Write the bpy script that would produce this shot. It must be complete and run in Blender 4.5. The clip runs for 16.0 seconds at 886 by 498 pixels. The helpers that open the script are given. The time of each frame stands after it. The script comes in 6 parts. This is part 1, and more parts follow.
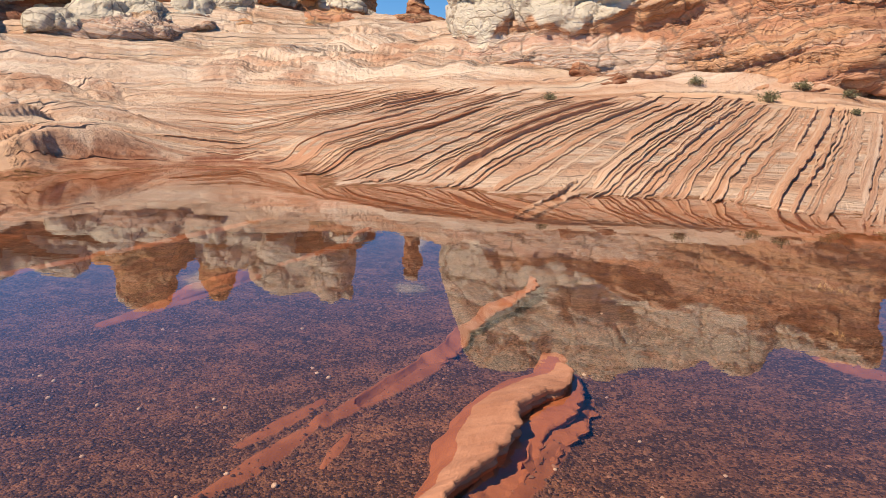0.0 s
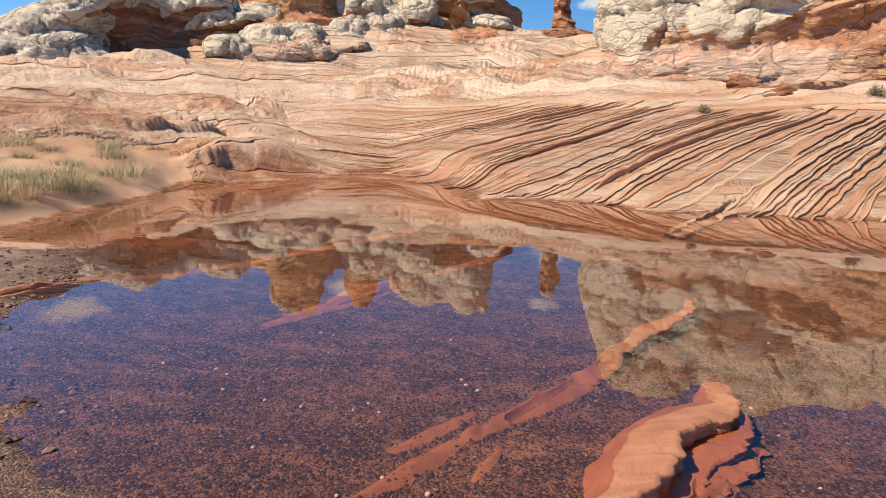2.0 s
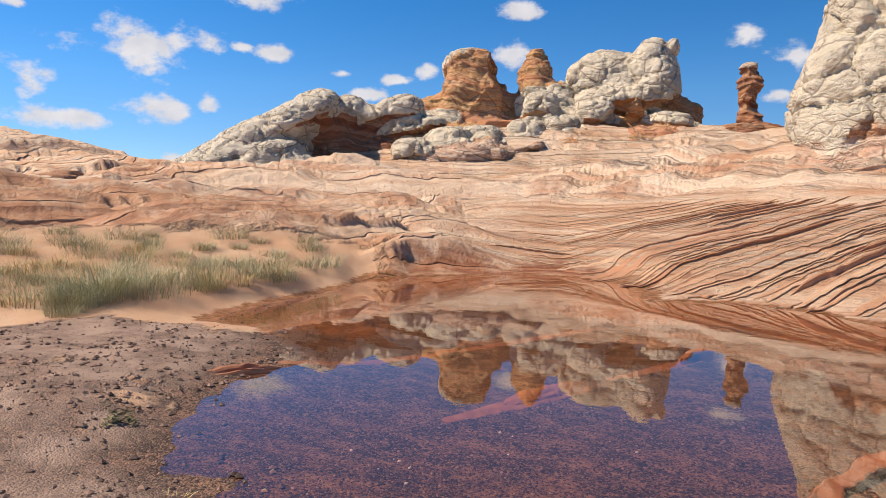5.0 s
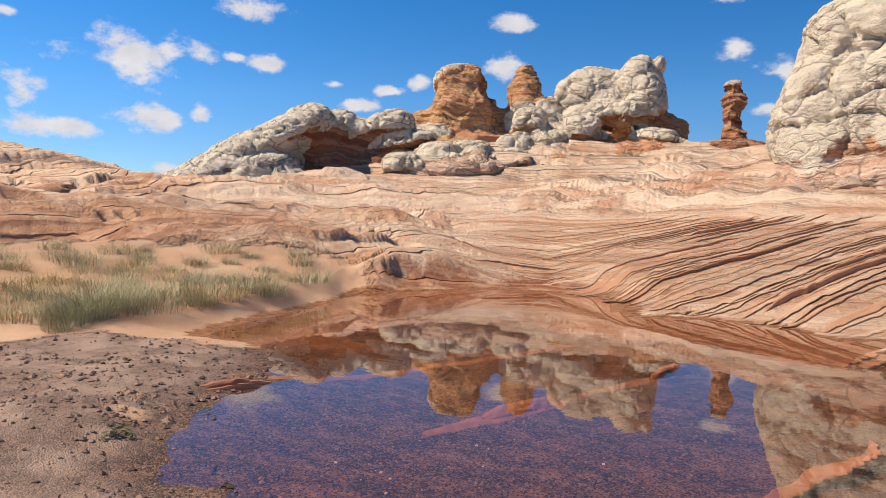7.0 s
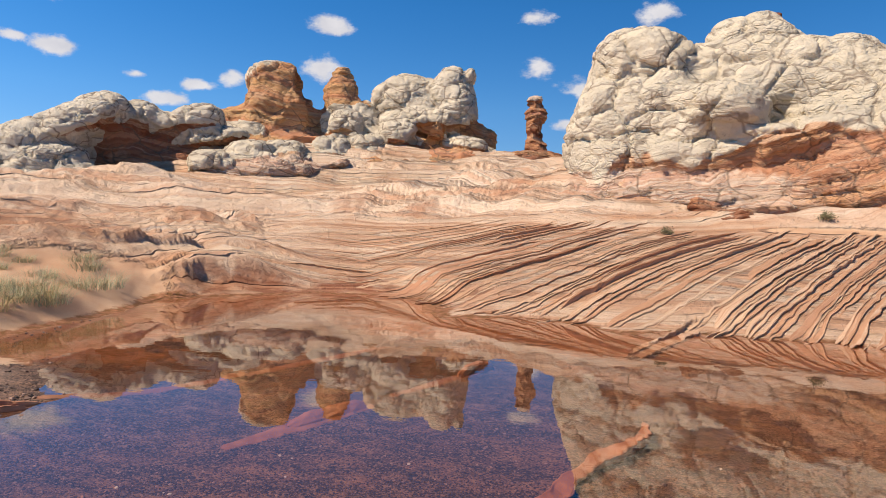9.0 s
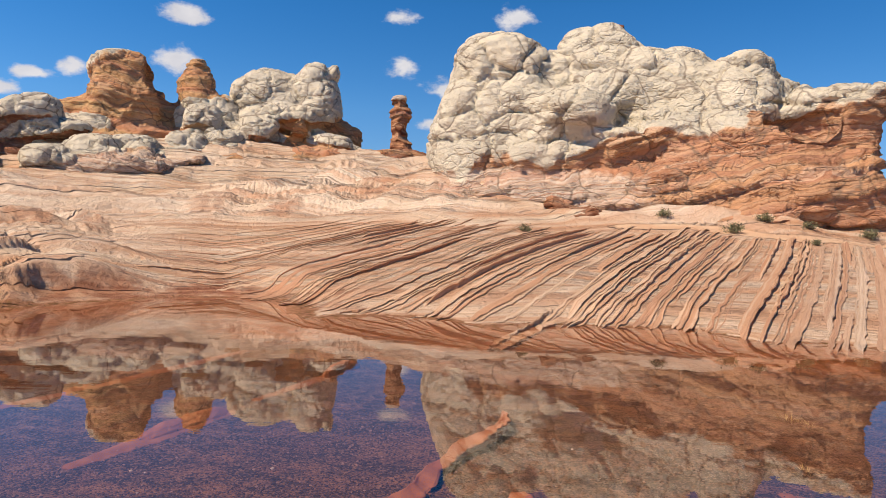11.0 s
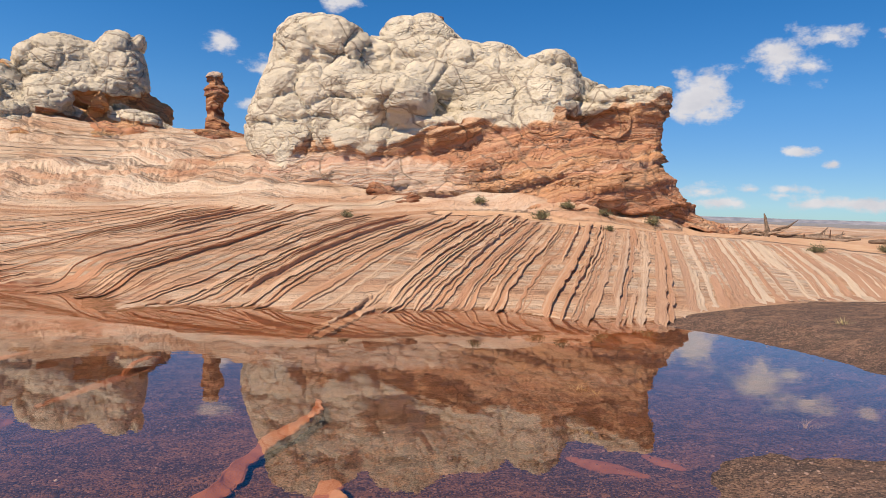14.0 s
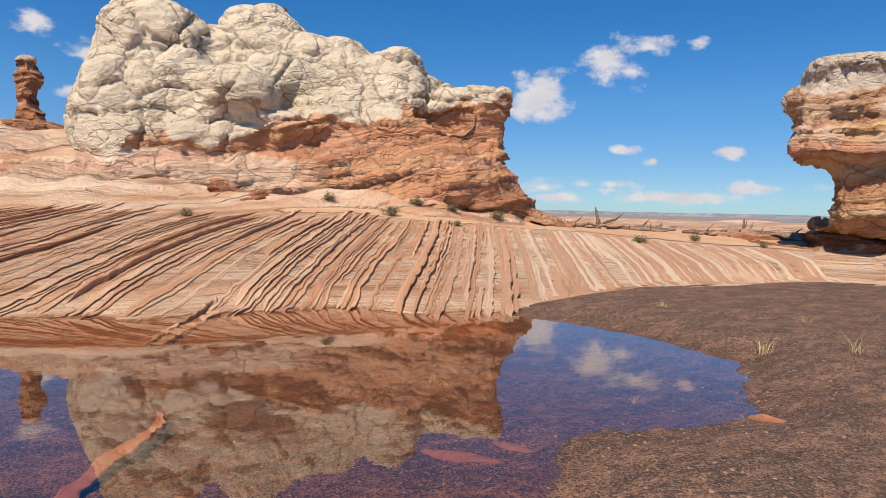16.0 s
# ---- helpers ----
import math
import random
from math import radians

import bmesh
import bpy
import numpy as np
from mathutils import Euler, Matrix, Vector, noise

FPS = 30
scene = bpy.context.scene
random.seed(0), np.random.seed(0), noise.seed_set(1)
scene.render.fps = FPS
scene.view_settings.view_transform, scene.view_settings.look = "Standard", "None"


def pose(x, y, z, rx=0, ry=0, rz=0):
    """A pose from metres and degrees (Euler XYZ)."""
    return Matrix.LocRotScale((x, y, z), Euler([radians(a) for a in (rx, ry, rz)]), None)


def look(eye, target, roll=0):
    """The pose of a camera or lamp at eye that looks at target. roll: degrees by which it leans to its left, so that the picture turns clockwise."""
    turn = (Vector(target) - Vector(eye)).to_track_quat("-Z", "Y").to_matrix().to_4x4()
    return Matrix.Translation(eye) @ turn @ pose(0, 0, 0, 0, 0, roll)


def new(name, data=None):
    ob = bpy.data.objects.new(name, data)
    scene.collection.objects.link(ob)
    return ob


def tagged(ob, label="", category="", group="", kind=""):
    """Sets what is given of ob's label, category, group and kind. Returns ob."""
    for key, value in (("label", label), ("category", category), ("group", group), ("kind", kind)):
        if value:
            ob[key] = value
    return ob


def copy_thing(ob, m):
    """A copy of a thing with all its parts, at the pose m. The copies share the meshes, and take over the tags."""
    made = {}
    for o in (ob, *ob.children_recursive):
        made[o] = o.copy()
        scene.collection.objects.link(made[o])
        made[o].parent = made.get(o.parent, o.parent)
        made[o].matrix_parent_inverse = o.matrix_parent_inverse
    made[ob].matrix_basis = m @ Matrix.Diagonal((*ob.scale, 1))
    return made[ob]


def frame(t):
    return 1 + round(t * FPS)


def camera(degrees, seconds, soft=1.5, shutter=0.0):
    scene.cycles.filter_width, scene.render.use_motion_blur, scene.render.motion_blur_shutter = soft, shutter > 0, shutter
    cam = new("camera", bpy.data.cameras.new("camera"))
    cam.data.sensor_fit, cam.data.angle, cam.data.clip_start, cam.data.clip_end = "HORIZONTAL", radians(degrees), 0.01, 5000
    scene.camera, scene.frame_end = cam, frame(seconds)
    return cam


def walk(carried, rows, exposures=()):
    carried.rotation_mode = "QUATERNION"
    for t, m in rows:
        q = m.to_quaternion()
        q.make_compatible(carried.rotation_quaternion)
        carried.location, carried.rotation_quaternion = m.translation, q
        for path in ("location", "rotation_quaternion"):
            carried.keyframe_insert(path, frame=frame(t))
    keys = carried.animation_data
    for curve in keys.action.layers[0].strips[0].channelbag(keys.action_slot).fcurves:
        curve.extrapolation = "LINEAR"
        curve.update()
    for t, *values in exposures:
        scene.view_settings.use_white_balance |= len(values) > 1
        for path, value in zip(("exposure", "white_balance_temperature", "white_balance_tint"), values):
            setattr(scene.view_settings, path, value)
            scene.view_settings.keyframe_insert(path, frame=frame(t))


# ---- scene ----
# ---- camera ----
cam = camera(67.8, 16.0, soft=0.45)
# seconds, place (m), pan to the right, tilt up, roll (degrees)
PATH = [
    (0.0, -0.020, 0.135, 1.504, 0.26, -13.27, 1.60),
    (0.5, -0.044, 0.143, 1.501, -2.75, -13.10, 1.69),
    (1.0, -0.074, 0.150, 1.498, -6.28, -12.58, 1.78),
    (1.5, -0.102, 0.150, 1.497, -9.01, -12.42, 1.47),
    (2.0, -0.130, 0.151, 1.494, -11.75, -12.26, 0.96),
    (2.5, -0.158, 0.151, 1.495, -14.45, -11.49, 0.72),
    (3.0, -0.185, 0.145, 1.502, -17.48, -10.87, 0.37),
    (3.5, -0.208, 0.137, 1.513, -20.48, -9.73, 0.39),
    (4.0, -0.229, 0.131, 1.523, -22.59, -7.76, 0.24),
    (4.5, -0.243, 0.127, 1.526, -24.70, -5.70, 0.54),
    (4.7, -0.246, 0.126, 1.526, -25.41, -5.08, 0.67),
    (5.7, -0.150, 0.000, 1.590, -28.06, -3.63, 0.83),
    (6.8, -0.035, -0.131, 1.654, -26.93, -3.54, 0.96),
    (7.0, -0.030, -0.126, 1.654, -25.78, -3.42, 1.07),
    (7.5, -0.010, -0.102, 1.651, -22.91, -3.31, 1.07),
    (8.0, 0.005, -0.071, 1.648, -17.32, -2.90, 1.81),
    (8.5, 0.014, -0.046, 1.644, -13.25, -2.27, 2.05),
    (9.0, 0.028, -0.016, 1.632, -10.09, -2.69, 1.95),
    (9.5, 0.037, 0.008, 1.615, -5.48, -2.89, 2.07),
    (9.7, 0.037, 0.013, 1.610, -4.17, -2.79, 2.18),
    (11.8, 0.098, -0.103, 1.657, 5.23, -2.41, 1.43),
    (12.0, 0.101, -0.105, 1.660, 6.54, -2.86, 1.64),
    (12.5, 0.121, -0.102, 1.664, 9.72, -3.39, 2.02),
    (13.0, 0.145, -0.097, 1.664, 12.24, -3.36, 1.66),
    (13.5, 0.166, -0.099, 1.665, 14.23, -3.47, 1.35),
    (14.0, 0.187, -0.100, 1.668, 16.36, -3.35, 1.93),
    (14.5, 0.196, -0.101, 1.674, 18.45, -3.56, 1.36),
    (15.0, 0.194, -0.104, 1.682, 22.67, -3.63, 0.79),
    (15.5, 0.187, -0.106, 1.686, 26.05, -3.33, 0.83),
    (16.0, 0.182, -0.108, 1.688, 29.28, -3.35, 1.33),
]


def aim(x, y, z, pan, tilt, roll):
    a, b = radians(pan), radians(tilt)
    way = Vector((math.sin(a) * math.cos(b), math.cos(a) * math.cos(b), math.sin(b)))
    return look((x, y, z), Vector((x, y, z)) + way, roll)


walk(cam, [(t, aim(*row)) for t, *row in PATH], exposures=[(0.0, 0.06, 6900, 13), (3.0, 0.11, 6900, 13), (4.2, 0.04, 6900, 13), (8.0, 0.0, 6900, 13), (12.5, -0.07, 6900, 13), (16.0, -0.09, 6900, 13)])

# ---- world and sun ----
SUN_WAY = Vector((-0.79, -0.61, 1.12)).normalized()
sun = new("sun", bpy.data.lights.new("sun", "SUN"))
sun.data.energy, sun.data.angle, sun.data.color = 5.9, radians(0.55), (1.0, 0.90, 0.75)
sun.matrix_world = look(SUN_WAY * 100, (0, 0, 0))


def make_world():
    world = bpy.data.worlds.new("sky")
    scene.world = world
    world.use_nodes = True
    nt = world.node_tree
    nt.nodes.clear()
    link = nt.links.new

    def node(kind, **sets):
        n = nt.nodes.new(kind)
        for k, v in sets.items():
            n.inputs[k].default_value = v
        return n

    sky = nt.nodes.new("ShaderNodeTexSky")
    sky.sky_type, sky.sun_disc = "NISHITA", False
    sky.sun_elevation = math.asin(SUN_WAY.z)
    sky.sun_rotation = math.atan2(SUN_WAY.x, SUN_WAY.y)
    sky.altitude, sky.air_density, sky.dust_density, sky.ozone_density = 1700, 1.0, 0.0, 6.0
    coord = nt.nodes.new("ShaderNodeTexCoord")
    noise_a = node("ShaderNodeTexNoise", Scale=16.0, Detail=8.0, Roughness=0.62)
    stretch = node("ShaderNodeMapping", Scale=(1, 1, 1.6))
    link(coord.outputs["Generated"], stretch.inputs["Vector"])
    link(stretch.outputs["Vector"], noise_a.inputs["Vector"])
    nearest = None

    def cloud(pan, up, wide, high, thick=1.0):
        nonlocal nearest
        a, b = radians(pan), radians(up)
        m = node("ShaderNodeMapping")
        m.vector_type = "TEXTURE"
        m.inputs["Location"].default_value = (math.sin(a) * math.cos(b), math.cos(a) * math.cos(b), math.sin(b))
        m.inputs["Rotation"].default_value = (b, 0, -a)
        m.inputs["Scale"].default_value = (radians(wide), 0.5, radians(high))
        link(coord.outputs["Generated"], m.inputs["Vector"])
        length = nt.nodes.new("ShaderNodeVectorMath")
        length.operation = "LENGTH"
        link(m.outputs["Vector"], length.inputs[0])
        scaled = nt.nodes.new("ShaderNodeMath")
        scaled.operation = "ADD"
        scaled.inputs[1].default_value = (1 - thick) * 0.35
        link(length.outputs["Value"], scaled.inputs[0])
        if nearest is None:
            nearest = scaled.outputs[0]
        else:
            low = nt.nodes.new("ShaderNodeMath")
            low.operation = "MINIMUM"
            link(nearest, low.inputs[0])
            link(scaled.outputs[0], low.inputs[1])
            nearest = low.outputs[0]

    cloud(-50.8, 11.5, 5.15, 2.21, 1.00)
    cloud(-58.4, 8.4, 1.96, 1.37, 1.00)
    cloud(-50.3, 6.9, 3.04, 1.18, 1.00)
    cloud(-56.6, 5.7, 3.34, 0.98, 1.00)
    cloud(-46.0, 11.9, 1.47, 0.88, 1.00)
    cloud(-40.4, 11.6, 1.57, 0.88, 1.00)
    cloud(-45.9, 7.4, 1.08, 0.88, 1.00)
    cloud(-41.7, 15.7, 3.44, 1.08, 1.00)
    cloud(-21.1, 11.9, 1.57, 1.37, 1.00)
    cloud(-30.5, 9.9, 1.86, 0.54, 0.70)
    cloud(-33.1, 8.7, 1.86, 0.64, 0.80)
    cloud(-28.1, 10.5, 1.08, 0.79, 1.00)
    cloud(-20.3, 15.4, 1.67, 0.79, 1.00)
    cloud(-2.5, 13.0, 1.9, 1.2, 0.40)
    cloud(1.1, 10.9, 1.77, 1.08, 0.80)
    cloud(-0.1, 8.1, 1.18, 0.59, 0.80)
    cloud(-43.3, 12.0, 0.98, 0.44, 1.00)
    cloud(-48.7, 2.9, 1.08, 0.54, 1.00)
    cloud(-59.0, 13.4, 1.08, 0.49, 1.00)
    cloud(36.9, 9.7, 4.0, 1.9, 1.00)
    cloud(43.6, 12.3, 2.9, 1.9, 1.00)
    cloud(46.0, 13.5, 1.86, 0.98, 0.80)
    cloud(44.3, 5.4, 1.37, 0.44, 1.00)
    cloud(46.7, 4.4, 0.79, 0.54, 1.00)
    cloud(37.4, 2.2, 2.06, 0.79, 1.00)
    cloud(43.7, 2.5, 3.04, 0.74, 1.00)
    cloud(48.0, 1.5, 5.89, 0.69, 0.80)
    cloud(39.2, 1.4, 2.94, 0.59, 0.70)
    cloud(-20.7, 15.7, 1.77, 0.88, 1.00)
    cloud(-3.3, 16.8, 2.3, 0.8, 0.20)
    cloud(7.5, 16.9, 2.2, 1.1, 0.35)
    cloud(-35.3, 10.3, 1.37, 0.44, 0.70)
    cloud(-40.8, 11.6, 1.96, 0.88, 1.00)
    cloud(52.6, 5.0, 1.18, 0.54, 1.00)
    cloud(49.9, 13.3, 0.98, 0.88, 0.70)
    cloud(56.1, 2.3, 3.93, 0.69, 0.80)
    cloud(43.3, 2.0, 3.44, 0.69, 0.70)
    cloud(41.4, 2.5, 1.47, 0.49, 1.00)
    # cover: noise minus the distance from the nearest cloud's middle
    mix = nt.nodes.new("ShaderNodeMath")
    mix.operation = "MULTIPLY_ADD"
    mix.inputs[1].default_value = 3.4
    link(noise_a.outputs["Fac"], mix.inputs[0])
    neg = nt.nodes.new("ShaderNodeMath")
    neg.operation = "MULTIPLY"
    neg.inputs[1].default_value = -1.0
    link(nearest, neg.inputs[0])
    link(neg.outputs[0], mix.inputs[2])
    cover = node("ShaderNodeMapRange")
    cover.interpolation_type = "SMOOTHSTEP"
    cover.inputs["From Min"].default_value, cover.inputs["From Max"].default_value = 0.72, 1.45
    link(mix.outputs[0], cover.inputs["Value"])
    cap = nt.nodes.new("ShaderNodeMath")
    cap.operation = "MULTIPLY"
    cap.inputs[1].default_value = 0.95
    link(cover.outputs["Result"], cap.inputs[0])
    shade = node("ShaderNodeTexNoise", Scale=30.0, Detail=4.0)
    link(stretch.outputs["Vector"], shade.inputs["Vector"])
    white = node("ShaderNodeMix")
    white.data_type = "RGBA"
    white.inputs["A"].default_value, white.inputs["B"].default_value = (6.0, 6.3, 7.2, 1), (9.8, 9.9, 10.2, 1)
    link(shade.outputs["Fac"], white.inputs["Factor"])
    even = node("ShaderNodeGamma", Gamma=0.78)
    link(sky.outputs["Color"], even.inputs["Color"])
    deep = node("ShaderNodeHueSaturation", Hue=0.506, Saturation=1.46, Value=1.95)
    link(even.outputs["Color"], deep.inputs["Color"])
    toward = nt.nodes.new("ShaderNodeVectorMath")
    toward.operation = "DOT_PRODUCT"
    toward.inputs[1].default_value = Vector((SUN_WAY.x, SUN_WAY.y, 0)).normalized()
    link(coord.outputs["Generated"], toward.inputs[0])
    glow = node("ShaderNodeMapRange")
    glow.inputs["From Min"].default_value, glow.inputs["From Max"].default_value = -0.65, 0.25
    glow.inputs["To Min"].default_value, glow.inputs["To Max"].default_value = 0.98, 1.42
    link(toward.outputs["Value"], glow.inputs["Value"])
    # the deep blue overhead
    split = nt.nodes.new("ShaderNodeSeparateXYZ")
    link(coord.outputs["Generated"], split.inputs[0])
    high = node("ShaderNodeMapRange")
    high.inputs["From Min"].default_value, high.inputs["From Max"].default_value = 0.30, 0.85
    high.inputs["To Min"].default_value, high.inputs["To Max"].default_value = 1.0, 0.45
    link(split.outputs["Z"], high.inputs["Value"])
    tone = nt.nodes.new("ShaderNodeMath")
    tone.operation = "MULTIPLY"
    link(glow.outputs["Result"], tone.inputs[0])
    link(high.outputs["Result"], tone.inputs[1])
    lit = nt.nodes.new("ShaderNodeVectorMath")
    lit.operation = "SCALE"
    link(deep.outputs["Color"], lit.inputs[0])
    link(tone.outputs[0], lit.inputs["Scale"])
    low_down = node("ShaderNodeMapRange")
    low_down.inputs["From Min"].default_value, low_down.inputs["From Max"].default_value = 0.0, 0.16
    low_down.inputs["To Min"].default_value, low_down.inputs["To Max"].default_value = 0.9, 0.0
    link(split.outputs["Z"], low_down.inputs["Value"])
    blue = node("ShaderNodeMix")
    blue.data_type, blue.blend_type = "RGBA", "MULTIPLY"
    blue.inputs["B"].default_value = (0.42, 0.66, 0.86, 1)
    link(low_down.outputs["Result"], blue.inputs["Factor"])
    link(lit.outputs["Vector"], blue.inputs["A"])
    both = node("ShaderNodeMix")
    both.data_type = "RGBA"
    link(cap.outputs[0], both.inputs["Factor"])
    link(blue.outputs["Result"], both.inputs["A"])
    link(white.outputs["Result"], both.inputs["B"])
    back = node("ShaderNodeBackground", Strength=0.092)
    link(both.outputs["Result"], back.inputs["Color"])
    out = nt.nodes.new("ShaderNodeOutputWorld")
    link(back.outputs["Background"], out.inputs["Surface"])


make_world()


# ---- number tools ----
def hashed(i, j, k, seed=0):
    """Even random numbers 0 to 1 from whole numbers."""
    h = i.astype(np.uint32) * np.uint32(374761393) + j.astype(np.uint32) * np.uint32(668265263) + k.astype(np.uint32) * np.uint32(2246822519)
    h = h + np.uint32((seed * 1274126177) & 0xFFFFFFFF)
    h ^= h >> np.uint32(13)
    h *= np.uint32(1274126177)
    h ^= h >> np.uint32(15)
    h *= np.uint32(2246822519)
    h ^= h >> np.uint32(16)
    return (h & np.uint32(0xFFFFFF)).astype(np.float32) * np.float32(1 / 0x1000000)


def soft_noise(p, scale, seed=0):
    """Smooth noise -1 to 1 at points p (n, 3), with features of that size in metres."""
    q = np.asarray(p, float) / scale
    c = np.floor(q)
    f = (q - c).astype(np.float32)
    f = f * f * f * (f * (f * 6 - 15) + 10)
    c = c.astype(np.int32)
    fx, fy, fz = f[:, 0], f[:, 1], f[:, 2]
    x, y, z = c[:, 0], c[:, 1], c[:, 2]

    def row(dy, dz):
        a = hashed(x, y + dy, z + dz, seed)
        return a + fx * (hashed(x + 1, y + dy, z + dz, seed) - a)

    def sheet(dz):
        a = row(0, dz)
        return a + fy * (row(1, dz) - a)

    a = sheet(0)
    if np.any(fz):
        a = a + fz * (sheet(1) - a)
    return a.astype(float) * 2 - 1


def rough_noise(p, scale, octaves=4, seed=0, gain=0.5):
    total, amp, norm = np.zeros(len(p)), 1.0, 0.0
    for o in range(octaves):
        total += amp * soft_noise(p, scale, seed + o * 17)
        norm += amp
        amp *= gain
        scale *= 0.5
    return total / norm


def line_noise(s, size, seed=0):
    """Smooth noise -1 to 1 along one coordinate."""
    q = np.asarray(s, float) / size
    c = np.floor(q)
    f = q - c
    f = f * f * (3 - 2 * f)
    c = c.astype(np.int64)
    z = np.zeros_like(c)
    return ((1 - f) * hashed(c, z, z, seed) + f * hashed(c + 1, z, z, seed)) * 2 - 1


def beds(s, size, seed=0):
    """Bedding ledges 0 to 1: layers of uneven thickness that rise slowly and break off steeply."""
    u = np.asarray(s, float) / size + 0.8 * line_noise(s, size * 2.3, seed)
    i = np.floor(u)
    f = u - i
    z = np.zeros(len(u), np.int64)
    strong = hashed(i.astype(np.int64), z, z, seed + 5)
    face = np.clip(f / 0.16, 0, 1)
    return strong ** 1.6 * face * face * (3 - 2 * face) * (1 - f) ** 0.8


def cells(p, size, seed=0):
    """Distance from the borders of random cells, in cell sizes."""
    q = np.asarray(p, float) / size
    c = np.floor(q).astype(np.int64)
    f1, f2 = np.full(len(q), 9.0), np.full(len(q), 9.0)
    for dx in (-1, 0, 1):
        for dy in (-1, 0, 1):
            for dz in (-1, 0, 1):
                n = c + (dx, dy, dz)
                j = np.stack([hashed(n[:, 0], n[:, 1], n[:, 2], seed + s) for s in (1, 2, 3)], 1)
                d = np.linalg.norm(n + 0.1 + 0.8 * j - q, axis=1)
                closer = d < f1
                f2 = np.where(closer, f1, np.minimum(f2, d))
                f1 = np.minimum(f1, d)
    return f2 - f1


def smooth_step(a, b, v):
    t = np.clip((np.asarray(v, float) - a) / (b - a), 0, 1)
    return t * t * (3 - 2 * t)


def grid_mesh(name, verts, faces, attributes=None, smooth=True):
    """A mesh from arrays of points and quads or triangles, with float attributes on the points."""
    mesh = bpy.data.meshes.new(name)
    n = faces.shape[1]
    mesh.vertices.add(len(verts))
    mesh.vertices.foreach_set("co", np.asarray(verts, np.float32).ravel())
    mesh.loops.add(faces.size)
    mesh.loops.foreach_set("vertex_index", faces.astype(np.int32).ravel())
    mesh.polygons.add(len(faces))
    mesh.polygons.foreach_set("loop_start", np.arange(0, faces.size, n, dtype=np.int32))
    mesh.polygons.foreach_set("use_smooth", np.full(len(faces), smooth, bool))
    mesh.update(calc_edges=True)
    for key, values in (attributes or {}).items():
        a = mesh.attributes.new(key, "FLOAT", "POINT")
        a.data.foreach_set("value", np.asarray(values, np.float32))
    mesh.validate()
    return mesh


def surface(field, origin, step):
    """The skin where a field on a grid of points passes zero (inside is negative): points and quads."""
    nx, ny, nz = field.shape
    inside = field < 0
    size = (nx - 1, ny - 1, nz - 1)
    total, count = np.zeros(size + (3,)), np.zeros(size)
    corners = [(a, b, c) for a in (0, 1) for b in (0, 1) for c in (0, 1)]
    view = lambda arr, o: arr[o[0]:o[0] + size[0], o[1]:o[1] + size[1], o[2]:o[2] + size[2]]
    for o in corners:
        for axis in range(3):
            if o[axis]:
                continue
            e = list(o)
            e[axis] = 1
            f0, f1 = view(field, o), view(field, e)
            hit = view(inside, o) != view(inside, e)
            t = np.where(hit, f0 / np.where(hit, f0 - f1, 1), 0)
            for k in range(3):
                total[..., k] += np.where(hit, o[k] + (t if k == axis else 0), 0)
            count += hit
    used = count > 0
    number = np.full(size, -1, np.int64)
    number[used] = np.arange(used.sum())
    where = np.argwhere(used)
    verts = (where + total[used] / count[used][:, None]) * step + origin
    quads = []
    for axis in range(3):
        b, c = (axis + 1) % 3, (axis + 2) % 3
        lo = [slice(None)] * 3
        hi = [slice(None)] * 3
        lo[axis], hi[axis] = slice(0, -1), slice(1, None)
        cross = inside[tuple(lo)] != inside[tuple(hi)]
        at = np.argwhere(cross)
        ok = (at[:, b] > 0) & (at[:, c] > 0) & (at[:, b] < field.shape[b] - 1) & (at[:, c] < field.shape[c] - 1)
        at = at[ok]
        flip = inside[tuple(lo)][tuple(at.T)]

        def cell(db, dc):
            q = at.copy()
            q[:, b] += db
            q[:, c] += dc
            return number[tuple(q.T)]

        f = np.stack([cell(-1, -1), cell(0, -1), cell(0, 0), cell(-1, 0)], 1)
        f[~flip] = f[~flip][:, ::-1]
        quads.append(f)
    return verts, np.concatenate(quads)


def point_normals(verts, faces):
    a = verts[faces[:, 2]] - verts[faces[:, 0]]
    b = verts[faces[:, 3]] - verts[faces[:, 1]]
    n = np.cross(a, b)
    total = np.zeros_like(verts)
    for k in range(faces.shape[1]):
        np.add.at(total, faces[:, k], n)
    return total / np.maximum(np.linalg.norm(total, axis=1, keepdims=True), 1e-9)


def lobe(x, y, z, wide, deep, high, turn=0, tilt=0, p=2.0, sign=1, white=0):
    """A rounded body of rock: middle, half sizes, turn about the upright, lean, boxiness p. white: 1 pale on top, 2 all over."""
    return dict(white=white, at=np.array((x, y, z)), size=np.array((wide, deep, high)), p=p, sign=sign,
                back=np.array((Matrix.Rotation(radians(turn), 3, "Z") @ Matrix.Rotation(radians(-tilt), 3, "Y")).transposed()))


def dent(*args, **sets):
    return lobe(*args, sign=-1, **sets)


